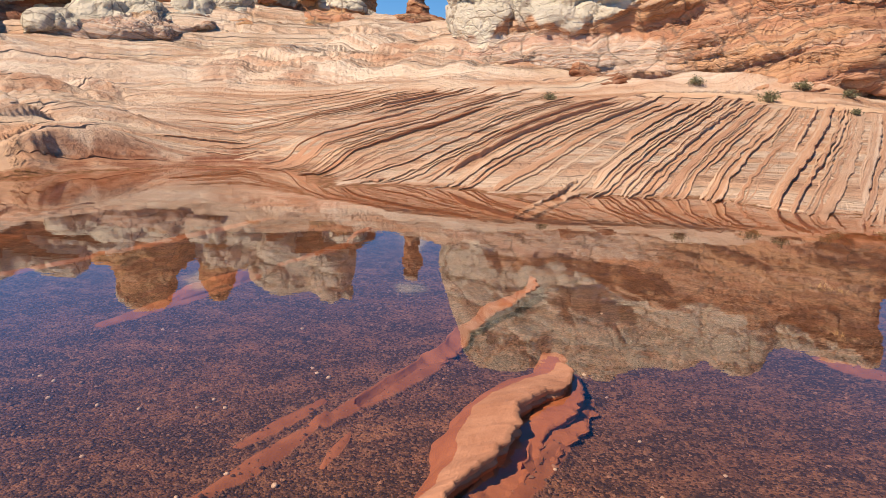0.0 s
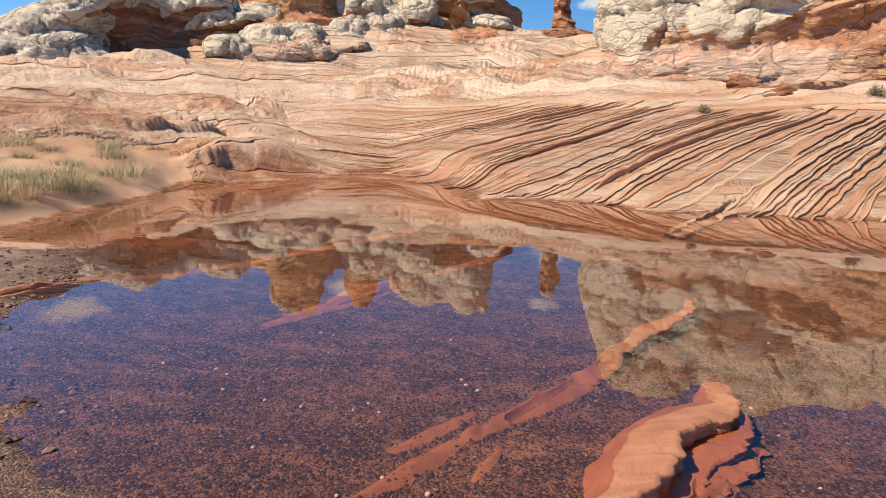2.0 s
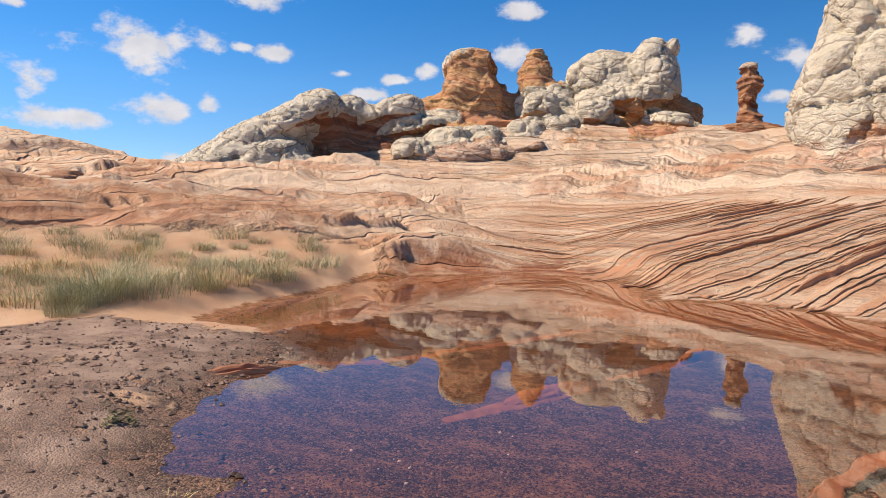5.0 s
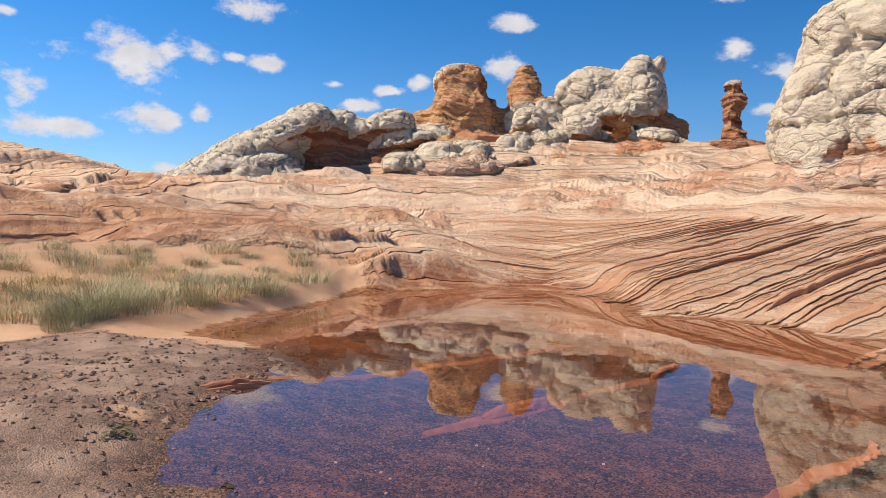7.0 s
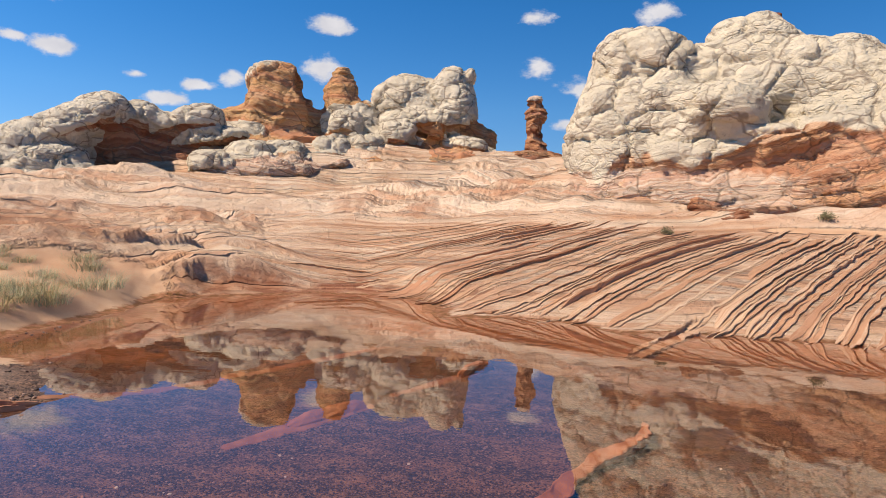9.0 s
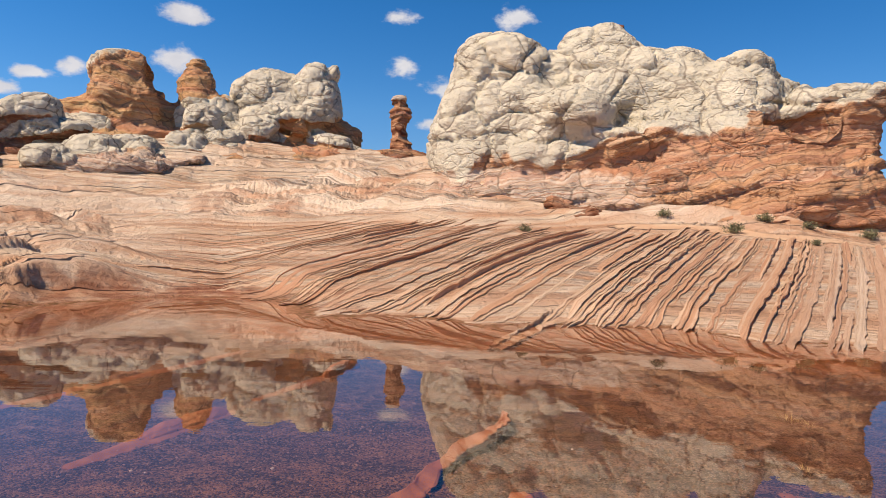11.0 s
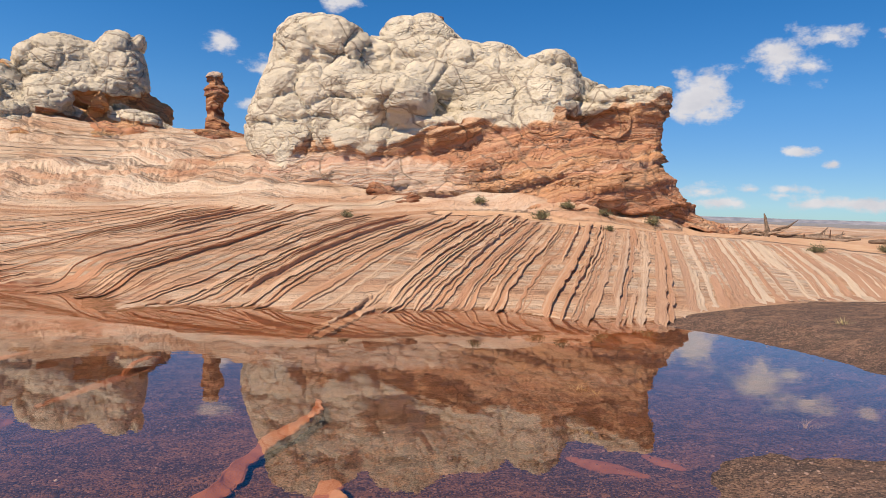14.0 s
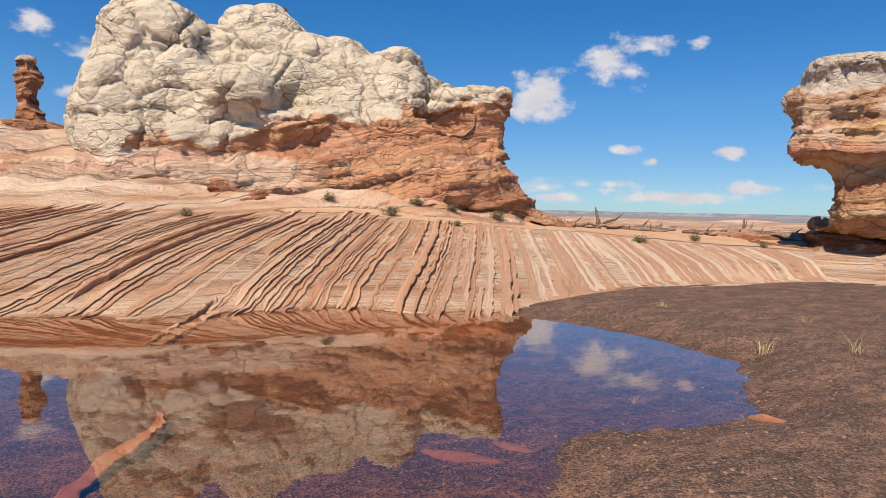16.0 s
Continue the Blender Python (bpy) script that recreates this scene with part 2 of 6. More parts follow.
def rock_field(lobes, step, blend, warp=0.25, warp_size=1.5, floor=-0.6):
    """Grid field of a smooth union of lobes, less the dents."""
    reach = [np.abs(l["back"].T) @ l["size"] for l in lobes if l["sign"] > 0]
    mid = [l["at"] for l in lobes if l["sign"] > 0]
    room = warp + 4 * step
    lo = np.min([m - r for m, r in zip(mid, reach)], axis=0) - room
    hi = np.max([m + r for m, r in zip(mid, reach)], axis=0) + room
    lo[2] = max(lo[2], floor)
    n = np.ceil((hi - lo) / step).astype(int) + 1
    axes = [(lo[k] + np.arange(n[k]) * step).astype(np.float32) for k in range(3)]
    waves = np.random.default_rng(5).normal(0, 1, (3, 3, 3)) * (4.0 / warp_size)
    field = np.full(n, 5.0, np.float32)
    for l in lobes:
        near = np.abs(l["back"].T) @ l["size"] + warp + blend + 3 * step
        a = np.clip(((l["at"] - near - lo) / step).astype(int), 0, n)
        b = np.clip(((l["at"] + near - lo) / step).astype(int) + 2, 0, n)
        part_of = tuple(slice(*ab) for ab in zip(a, b))
        g = np.stack(np.meshgrid(*[ax[sl] for ax, sl in zip(axes, part_of)], indexing="ij"), -1)
        if not g.size:
            continue
        shape, g = g.shape[:3], g.reshape(-1, 3)
        g = g + np.float32(warp * 0.5) * np.stack([sum(np.sin(g @ k.astype(np.float32) + i) for i, k in enumerate(ks)) for ks in waves], 1)
        q = np.abs((g - l["at"].astype(np.float32)) @ l["back"].T.astype(np.float32)) / l["size"].astype(np.float32)
        k0 = (q ** np.float32(l["p"])).sum(1) ** np.float32(1 / l["p"]) + 1e-6
        q2 = q / l["size"].astype(np.float32)
        grow = np.sqrt((q2 * q2).sum(1)) / np.maximum(np.sqrt((q * q).sum(1)), 1e-6)
        d = ((k0 - 1) / np.maximum(grow, 1e-6)).reshape(shape)
        old = field[part_of]
        if l["sign"] > 0:
            h = np.clip(0.5 + 0.5 * (old - d) / blend, 0, 1)
            field[part_of] = old * (1 - h) + d * h - blend * h * (1 - h)
        else:
            kb = blend * 0.6
            h = np.clip(0.5 - 0.5 * (old + d) / kb, 0, 1)
            field[part_of] = old * (1 - h) - d * h + kb * h * (1 - h)
    field += np.float32(0.14 * blend)
    for k in range(3):  # closed on all sides
        ends = [slice(None)] * 3
        for e in (0, -1):
            ends[k] = e
            field[tuple(ends)] = np.maximum(field[tuple(ends)], 0.05)
    return field, lo


# ---- materials ----
class Shader:
    """A node material under construction."""

    def __init__(self, name):
        self.mat = bpy.data.materials.new(name)
        self.mat.use_nodes = True
        self.tree = self.mat.node_tree
        self.bsdf = self.tree.nodes["Principled BSDF"]
        self.out = self.tree.nodes["Material Output"]
        self.pos = self.tree.nodes.new("ShaderNodeNewGeometry").outputs["Position"]

    def put(self, socket, value):
        if isinstance(value, bpy.types.NodeSocket):
            self.tree.links.new(value, socket)
        elif hasattr(value, "__len__") and len(value) == 3 and socket.type == "RGBA":
            socket.default_value = (*value, 1)
        else:
            socket.default_value = value

    def attr(self, name):
        n = self.tree.nodes.new("ShaderNodeAttribute")
        n.attribute_name = name
        return n.outputs["Fac"]

    def scaled(self, vec, scale):
        n = self.tree.nodes.new("ShaderNodeMapping")
        self.put(n.inputs["Vector"], vec)
        n.inputs["Scale"].default_value = scale
        return n.outputs["Vector"]

    def noise(self, scale, detail=4.0, rough=0.55, vec=None, distort=0.0):
        n = self.tree.nodes.new("ShaderNodeTexNoise")
        self.put(n.inputs["Vector"], vec or self.pos)
        n.inputs["Scale"].default_value, n.inputs["Detail"].default_value = scale, detail
        n.inputs["Roughness"].default_value, n.inputs["Distortion"].default_value = rough, distort
        return n.outputs["Fac"]

    def line(self, value, scale, detail=3.0, rough=0.6):
        n = self.tree.nodes.new("ShaderNodeTexNoise")
        n.noise_dimensions = "1D"
        self.put(n.inputs["W"], value)
        n.inputs["Scale"].default_value, n.inputs["Detail"].default_value, n.inputs["Roughness"].default_value = scale, detail, rough
        return n.outputs["Fac"]

    def warped(self, scale, amount):
        n = self.tree.nodes.new("ShaderNodeTexNoise")
        self.put(n.inputs["Vector"], self.pos)
        n.inputs["Scale"].default_value, n.inputs["Detail"].default_value = scale, 3.0
        m = self.tree.nodes.new("ShaderNodeVectorMath")
        m.operation = "MULTIPLY_ADD"
        self.put(m.inputs[0], n.outputs["Color"])
        m.inputs[1].default_value = (amount, amount, amount)
        self.put(m.inputs[2], self.pos)
        return m.outputs[0]

    def cracks(self, scale, vec=None):
        n = self.tree.nodes.new("ShaderNodeTexVoronoi")
        n.feature = "DISTANCE_TO_EDGE"
        self.put(n.inputs["Vector"], vec or self.pos)
        n.inputs["Scale"].default_value = scale
        return n.outputs["Distance"]

    def pebbles(self, scale, vec=None):
        n = self.tree.nodes.new("ShaderNodeTexVoronoi")
        self.put(n.inputs["Vector"], vec or self.pos)
        n.inputs["Scale"].default_value = scale
        return n.outputs["Distance"], n.outputs["Color"]

    def math(self, op, a, b=0.0, c=0.0, clamp=False):
        n = self.tree.nodes.new("ShaderNodeMath")
        n.operation, n.use_clamp = op, clamp
        for s, v in zip(n.inputs, (a, b, c)):
            self.put(s, v)
        return n.outputs[0]

    def step(self, value, lo, hi, to=(0.0, 1.0)):
        n = self.tree.nodes.new("ShaderNodeMapRange")
        n.interpolation_type = "SMOOTHSTEP"
        self.put(n.inputs["Value"], value)
        n.inputs["From Min"].default_value, n.inputs["From Max"].default_value = lo, hi
        n.inputs["To Min"].default_value, n.inputs["To Max"].default_value = to
        return n.outputs["Result"]

    def mix(self, fac, a, b, blend="MIX"):
        n = self.tree.nodes.new("ShaderNodeMix")
        n.data_type, n.blend_type = "RGBA", blend
        self.put(n.inputs["Factor"], fac)
        self.put(n.inputs["A"], a)
        self.put(n.inputs["B"], b)
        return n.outputs["Result"]

    def bump(self, height, strength, distance, under=None):
        n = self.tree.nodes.new("ShaderNodeBump")
        n.inputs["Strength"].default_value, n.inputs["Distance"].default_value = strength, distance
        self.put(n.inputs["Height"], height)
        if under is not None:
            self.put(n.inputs["Normal"], under)
        return n.outputs["Normal"]

    def done(self, color, rough=0.9, normal=None, specular=0.25):
        self.put(self.bsdf.inputs["Base Color"], color)
        self.put(self.bsdf.inputs["Roughness"], rough)
        self.bsdf.inputs["Specular IOR Level"].default_value = specular
        if normal is not None:
            self.put(self.bsdf.inputs["Normal"], normal)
        return self.mat


PINK, CREAM, ROSE, RED = (0.61, 0.35, 0.215), (0.72, 0.52, 0.365), (0.46, 0.21, 0.115), (0.26, 0.09, 0.045)
WHITE, ORANGE, OCHRE = (0.78, 0.70, 0.56), (0.57, 0.28, 0.14), (0.68, 0.44, 0.23)
SAND, MUD, GRIT, UMBER = (0.60, 0.35, 0.21), (0.23, 0.105, 0.038), (0.085, 0.055, 0.042), (0.21, 0.115, 0.078)


def ground_material():
    s = Shader("slickrock_sand_and_grit")
    bed = s.attr("bed")
    warped = s.math("ADD", bed, s.math("MULTIPLY", s.noise(1.3, 3), 0.22))
    wide, fine = s.line(warped, 1.6, 3), s.line(warped, 7.0, 5, 0.7)
    rock = s.mix(s.step(wide, 0.40, 0.62), PINK, CREAM)
    rock = s.mix(s.step(fine, 0.50, 0.72, (0, 0.45)), rock, ROSE)
    rock = s.mix(s.step(s.line(warped, 3.1, 2), 0.60, 0.72, (0, 0.45)), rock, ORANGE)
    rock = s.mix(s.step(s.line(warped, 13.0, 3), 0.64, 0.75, (0, 0.28)), rock, RED)
    rock = s.mix(s.step(s.noise(0.55, 5, 0.6), 0.50, 0.66, (0, 0.3)), rock, (0.50, 0.255, 0.145))
    rock = s.mix(s.step(s.noise(0.9, 6, 0.65, s.scaled(s.pos, (0.6, 1.0, 2.0))), 0.54, 0.66, (0, 0.6)), rock, (0.78, 0.62, 0.46))
    pale = s.math("MULTIPLY", s.attr("pale"), s.step(s.noise(0.35, 5, 0.6), 0.35, 0.62))
    rock = s.mix(pale, rock, s.mix(s.step(fine, 0.35, 0.7), (0.78, 0.63, 0.48), (0.64, 0.41, 0.28)))
    rock = s.mix(s.math("MULTIPLY", s.attr("red"), s.step(s.noise(2.2, 4), 0.3, 0.6)), rock, s.mix(s.step(fine, 0.4, 0.6), RED, ROSE))
    rock = s.mix(s.step(s.line(warped, 24.0, 2), 0.66, 0.74, (0, 0.3)), rock, (0.2, 0.09, 0.05))
    rock = s.mix(s.step(s.noise(3.0, 6, 0.72), 0.55, 0.75, (0, 0.4)), rock, (0.42, 0.22, 0.13))
    rock = s.mix(s.step(s.noise(26, 6, 0.75), 0.55, 0.75, (0, 0.55)), rock, (0.27, 0.14, 0.085))
    sand = s.mix(s.step(s.noise(1.1, 5, 0.6), 0.35, 0.7), SAND, (0.66, 0.44, 0.28))
    sand = s.mix(s.step(s.noise(60, 3), 0.55, 0.8, (0, 0.4)), sand, (0.36, 0.19, 0.11))
    # dark grit over umber mud, in clots
    clots = s.noise(2.3, 7, 0.66, s.scaled(s.pos, (1.0, 1.9, 1.0)), 0.5)
    grit = s.mix(s.step(clots, 0.44, 0.57), GRIT, UMBER)
    grit = s.mix(s.step(clots, 0.56, 0.66, (0, 0.8)), grit, (0.36, 0.20, 0.115))
    grit = s.mix(s.step(s.noise(0.8, 4), 0.50, 0.68, (0, 0.45)), grit, (0.075, 0.045, 0.04))
    grit = s.mix(s.step(s.noise(2.0, 5, 0.62), 0.60, 0.74, (0, 0.5)), grit, (0.27, 0.125, 0.085))
    grit = s.mix(s.step(s.noise(9.0, 6, 0.7, s.scaled(s.pos, (1.0, 1.5, 1.0))), 0.50, 0.62, (0, 0.6)), grit, (0.055, 0.036, 0.032))
    grit = s.mix(s.step(s.noise(13.0, 6, 0.7), 0.52, 0.64, (0, 0.65)), grit, (0.38, 0.22, 0.14))
    far, tint = s.pebbles(75)
    grains = s.tree.nodes.new("ShaderNodeSeparateColor")
    s.put(grains.inputs[0], tint)
    grit = s.mix(s.step(grains.outputs[0], 0.50, 0.85, (0, 0.65)), grit, (0.30, 0.18, 0.12))
    grit = s.mix(s.step(grains.outputs[1], 0.60, 0.85, (0, 0.85)), grit, (0.035, 0.024, 0.022))
    dry = s.mix(s.math("MULTIPLY", s.attr("dry"), s.step(s.noise(3.0, 4), 0.35, 0.65, (0.3, 0.85))), grit, (0.46, 0.32, 0.24))
    mud = s.mix(s.step(s.noise(9, 5), 0.35, 0.7), MUD, (0.45, 0.20, 0.11))
    g = s.step(s.math("ADD", s.attr("gravel"), s.math("MULTIPLY", s.math("SUBTRACT", s.noise(4.5, 5, 0.65), 0.5), 0.9)), 0.38, 0.58)
    d = s.step(s.math("ADD", s.attr("sand"), s.math("MULTIPLY", s.math("SUBTRACT", s.noise(3.0, 5, 0.65), 0.5), 0.7)), 0.35, 0.65)
    m = s.step(s.math("ADD", s.attr("mud"), s.math("MULTIPLY", s.math("SUBTRACT", s.noise(6.0, 4, 0.6), 0.5), 0.8)), 0.4, 0.62)
    def ledge(scale, seed):
        u = s.math("ADD", s.math("MULTIPLY", warped, scale), s.math("MULTIPLY", s.line(s.math("ADD", warped, seed), scale * 0.4, 2), 3.0))
        return s.math("FRACT", u), s.line(s.math("ADD", s.math("FLOOR", u), seed), 0.77, 0)

    saw, strong = ledge(2.2, 3.0)
    saw2, strong2 = ledge(6.5, 9.0)
    face = s.math("MULTIPLY", s.step(saw, 0.10, 0.0), s.step(strong, 0.42, 0.62))
    face2 = s.math("MULTIPLY", s.step(saw2, 0.16, 0.0), s.step(strong2, 0.45, 0.62))
    wild = s.attr("wild")
    # step faces tinted dark: the shade under small ledges, put into the colour
    rock = s.mix(s.math("MULTIPLY", s.math("MULTIPLY", s.math("MULTIPLY", face, wild), s.step(s.noise(0.9, 4), 0.42, 0.58)), 0.30), rock, (0.20, 0.085, 0.045))
    rock = s.mix(s.math("MULTIPLY", s.math("MULTIPLY", s.math("MULTIPLY", face2, wild), s.step(s.noise(1.7, 4), 0.42, 0.58)), 0.34), rock, (0.24, 0.11, 0.06))
    relief = s.math("ADD", s.math("MULTIPLY", fine, 0.8), s.math("ADD", s.noise(14, 7, 0.70), s.math("MULTIPLY", s.noise(4.0, 6, 0.6), 1.4)))
    steps = s.math("ADD", s.math("MULTIPLY", s.math("MULTIPLY", s.step(saw, 0.0, 0.12), s.math("SUBTRACT", 1.0, saw)), 3.2), s.math("MULTIPLY", s.math("SUBTRACT", 1.0, saw2), 0.9))
    relief = s.math("ADD", relief, s.math("MULTIPLY", steps, wild))
    clay = s.mix(s.step(s.noise(7, 5), 0.35, 0.7), (0.29, 0.125, 0.07), (0.39, 0.18, 0.105))
    k = s.step(s.math("ADD", s.attr("clay"), s.math("MULTIPLY", s.math("SUBTRACT", s.noise(9.0, 5, 0.65), 0.5), 0.7)), 0.38, 0.6)
    # far rock turns to grey scrub with distance, haze included in the colour
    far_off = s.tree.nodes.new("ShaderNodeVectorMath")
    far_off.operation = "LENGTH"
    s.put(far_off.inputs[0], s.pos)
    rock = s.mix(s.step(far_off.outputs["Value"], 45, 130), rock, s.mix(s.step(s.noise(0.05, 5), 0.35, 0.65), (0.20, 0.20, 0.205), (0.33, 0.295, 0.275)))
    color = s.mix(k, s.mix(m, s.mix(g, s.mix(d, rock, sand), dry), mud), clay)
    soft = s.math("MULTIPLY", s.math("ADD", s.math("MULTIPLY", far, -0.5), s.noise(40, 5, 0.65)), 0.22)
    soft = s.math("MULTIPLY", soft, s.math("SUBTRACT", 1.0, s.math("MULTIPLY", k, 0.85)))
    height = s.tree.nodes.new("ShaderNodeMix")
    s.put(height.inputs[0], s.math("MAXIMUM", g, d))
    s.put(height.inputs[2], relief)
    s.put(height.inputs[3], soft)
    return s.done(color, 0.92, s.bump(height.outputs[0], 1.0, 0.07))


def rock_material(name, cap, body, foot, band=1.0, cracked=0.6):
    """Weathered sandstone: cap above, banded body, foot colour below, from the point attributes cap and bed."""
    s = Shader(name)
    bed = s.math("ADD", s.attr("bed"), s.math("MULTIPLY", s.noise(1.1, 4), 0.5))
    wide, fine = s.line(bed, 1.3, 3), s.line(bed, 8.0, 4, 0.65)
    body_c = s.mix(s.step(wide, 0.38, 0.62), body, foot)
    body_c = s.mix(s.step(s.noise(0.8, 5, 0.6), 0.50, 0.70, (0, 0.55)), body_c, (0.64, 0.42, 0.28))
    body_c = s.mix(s.step(s.line(bed, 3.4, 3), 0.54, 0.66, (0, 0.75 * band)), body_c, (0.62, 0.37, 0.22))
    body_c = s.mix(s.step(fine, 0.52, 0.66, (0, 0.65 * band)), body_c, (0.30, 0.115, 0.06))
    body_c = s.mix(s.step(s.line(bed, 19.0, 3), 0.58, 0.70, (0, 0.5 * band)), body_c, (0.20, 0.075, 0.04))
    tone = s.mix(s.step(s.noise(0.9, 5, 0.6), 0.3, 0.7), cap, tuple(c * 0.80 for c in cap))
    tone = s.mix(s.step(s.noise(6.0, 6, 0.7), 0.55, 0.78, (0, 0.35)), tone, tuple(c * 0.55 for c in cap))
    c = s.step(s.math("ADD", s.attr("cap"), s.math("MULTIPLY", s.math("SUBTRACT", s.noise(1.6, 6, 0.65), 0.5), 0.7)), 0.40, 0.60)
    light = s.mix(s.step(fine, 0.4, 0.65), (0.72, 0.56, 0.43), (0.60, 0.36, 0.24))
    body_c = s.mix(s.step(s.math("ADD", s.attr("pale"), s.math("MULTIPLY", s.math("SUBTRACT", s.noise(1.3, 5, 0.65), 0.5), 1.2)), 0.35, 0.65), body_c, light)
    # rose and cream beds low in the body
    body_c = s.mix(s.step(s.line(s.math("ADD", bed, 41.0), 2.1, 3), 0.56, 0.64, (0, 0.65 * band)), body_c, (0.58, 0.27, 0.17))
    body_c = s.mix(s.step(s.line(s.math("ADD", bed, 17.0), 4.6, 3), 0.60, 0.68, (0, 0.7 * band)), body_c, (0.70, 0.48, 0.33))
    color = s.mix(c, body_c, tone)
    color = s.mix(s.step(s.noise(17, 7, 0.7), 0.60, 0.80, (0, 0.4)), color, (0.28, 0.17, 0.11))
    color = s.mix(s.step(s.noise(45, 5, 0.7), 0.60, 0.78, (0, 0.35)), color, (0.22, 0.14, 0.10))
    crazed = s.warped(0.9, 0.75)
    far1 = s.cracks(0.72, s.scaled(crazed, (1, 1, 1.5)))
    far2 = s.cracks(2.9, s.scaled(crazed, (1, 1, 1.9)))
    patchy = s.step(s.noise(0.7, 3), 0.40, 0.60)
    line1, line2 = s.step(far1, 0.045, 0.0), s.math("MULTIPLY", s.step(far2, 0.07, 0.0), patchy)
    # crack lines coloured dark, painting the shadow that the bump alone lacks
    color = s.mix(s.math("MULTIPLY", s.math("MULTIPLY", line1, s.step(s.noise(0.8, 4), 0.32, 0.52)), 0.9 * cracked), color, (0.20, 0.14, 0.10))
    color = s.mix(s.math("MULTIPLY", line2, 0.2 * cracked), color, (0.24, 0.17, 0.12))
    pits = s.step(s.noise(9.0, 3, 0.5, s.scaled(s.pos, (1, 1, 1.6))), 0.66, 0.74)
    color = s.mix(s.math("MULTIPLY", pits, 0.35), color, (0.26, 0.17, 0.11))
    rise = s.math("ADD", s.math("MULTIPLY", s.step(far1, 0.0, 0.22), 1.3 * cracked), s.math("MULTIPLY", s.math("MULTIPLY", s.step(far2, 0.0, 0.16), patchy), 0.5 * cracked))
    rise = s.math("SUBTRACT", rise, s.math("MULTIPLY", pits, 0.5))
    rise = s.math("ADD", rise, s.math("MULTIPLY", s.noise(5, 9, 0.70), 1.5))
    rise = s.math("ADD", rise, s.math("MULTIPLY", s.math("MULTIPLY", fine, 1.7 * band), s.math("MULTIPLY_ADD", c, -0.75, 1.0)))
    rise = s.math("ADD", rise, s.math("MULTIPLY", s.line(bed, 13.0, 4, 0.65), 0.22))
    return s.done(color, 0.93, s.bump(rise, 1.0, 0.10), 0.2)


def smooth_material():
    s = Shader("smooth_red_sandstone")
    bed = s.math("ADD", s.attr("bed"), s.math("MULTIPLY", s.noise(3.0, 3), 0.08))
    color = s.mix(s.step(s.noise(4.0, 5, 0.6), 0.35, 0.68), (0.36, 0.15, 0.08), (0.47, 0.215, 0.12))
    color = s.mix(s.step(s.line(bed, 14, 3), 0.58, 0.75, (0, 0.25)), color, (0.36, 0.135, 0.07))
    color = s.mix(s.step(s.noise(70, 4, 0.7), 0.60, 0.78, (0, 0.35)), color, (0.26, 0.10, 0.055))
    return s.done(color, 0.85, s.bump(s.math("ADD", s.noise(30, 6, 0.65), s.line(bed, 45, 2)), 0.6, 0.012), 0.3)


def strata_material():
    """Bare layers, each with its own shade, laminated along the bedding."""
    s = Shader("laminated_pink_sandstone")
    info = s.tree.nodes.new("ShaderNodeObjectInfo").outputs["Random"]
    bed = s.math("ADD", s.attr("bed"), s.math("MULTIPLY", s.noise(1.6, 3), 0.10))
    color = s.mix(s.step(info, 0.3, 0.7), (0.58, 0.315, 0.185), (0.66, 0.43, 0.28))
    color = s.mix(s.step(s.math("FRACT", s.math("MULTIPLY", info, 7.3)), 0.72, 0.95, (0, 0.7)), color, ROSE)
    color = s.mix(s.step(s.line(bed, 9, 3), 0.52, 0.68, (0, 0.5)), color, CREAM)
    color = s.mix(s.step(s.line(bed, 30, 3), 0.58, 0.72, (0, 0.55)), color, ROSE)
    color = s.mix(s.step(s.noise(1.4, 5, 0.65), 0.52, 0.72, (0, 0.5)), color, (0.47, 0.23, 0.125))
    pale = s.step(s.math("ADD", s.attr("pale"), s.math("MULTIPLY", s.math("SUBTRACT", s.noise(2.0, 5, 0.65), 0.5), 0.45)), 0.15, 0.85)
    color = s.mix(pale, color, s.mix(s.step(info, 0.48, 0.55), (0.72, 0.56, 0.42), (0.56, 0.33, 0.22)))
    color = s.mix(s.step(s.noise(24, 7, 0.75), 0.55, 0.75, (0, 0.5)), color, (0.30, 0.155, 0.09))
    rise = s.math("ADD", s.math("MULTIPLY", s.line(bed, 22, 4, 0.7), 1.2), s.noise(11, 8, 0.7))
    return s.done(color, 0.93, s.bump(rise, 1.0, 0.05), 0.2)


def water_material():
    s = Shader("still_pool_water")
    nodes = s.tree.nodes
    see = nodes.new("ShaderNodeBsdfTransparent")
    see.inputs["Color"].default_value = (0.94, 0.78, 0.66, 1)
    gloss = nodes.new("ShaderNodeBsdfGlossy")
    gloss.inputs["Roughness"].default_value = 0.0
    gloss.inputs["Color"].default_value = (1, 1, 1, 1)
    ripple = s.noise(2.2, 3, 0.5, s.scaled(s.pos, (1.0, 3.0, 1.0)))
    s.put(gloss.inputs["Normal"], s.bump(ripple, 0.018, 0.02))
    weight = nodes.new("ShaderNodeLayerWeight")
    weight.inputs["Blend"].default_value = 0.5
    shine = s.math("MULTIPLY_ADD", s.math("POWER", weight.outputs["Facing"], 4.2), 0.95, 0.05)
    both = nodes.new("ShaderNodeMixShader")
    s.put(both.inputs[0], shine)
    s.put(both.inputs[1], see.outputs[0])
    s.put(both.inputs[2], gloss.outputs[0])
    s.put(s.out.inputs["Surface"], both.outputs[0])
    return s.mat


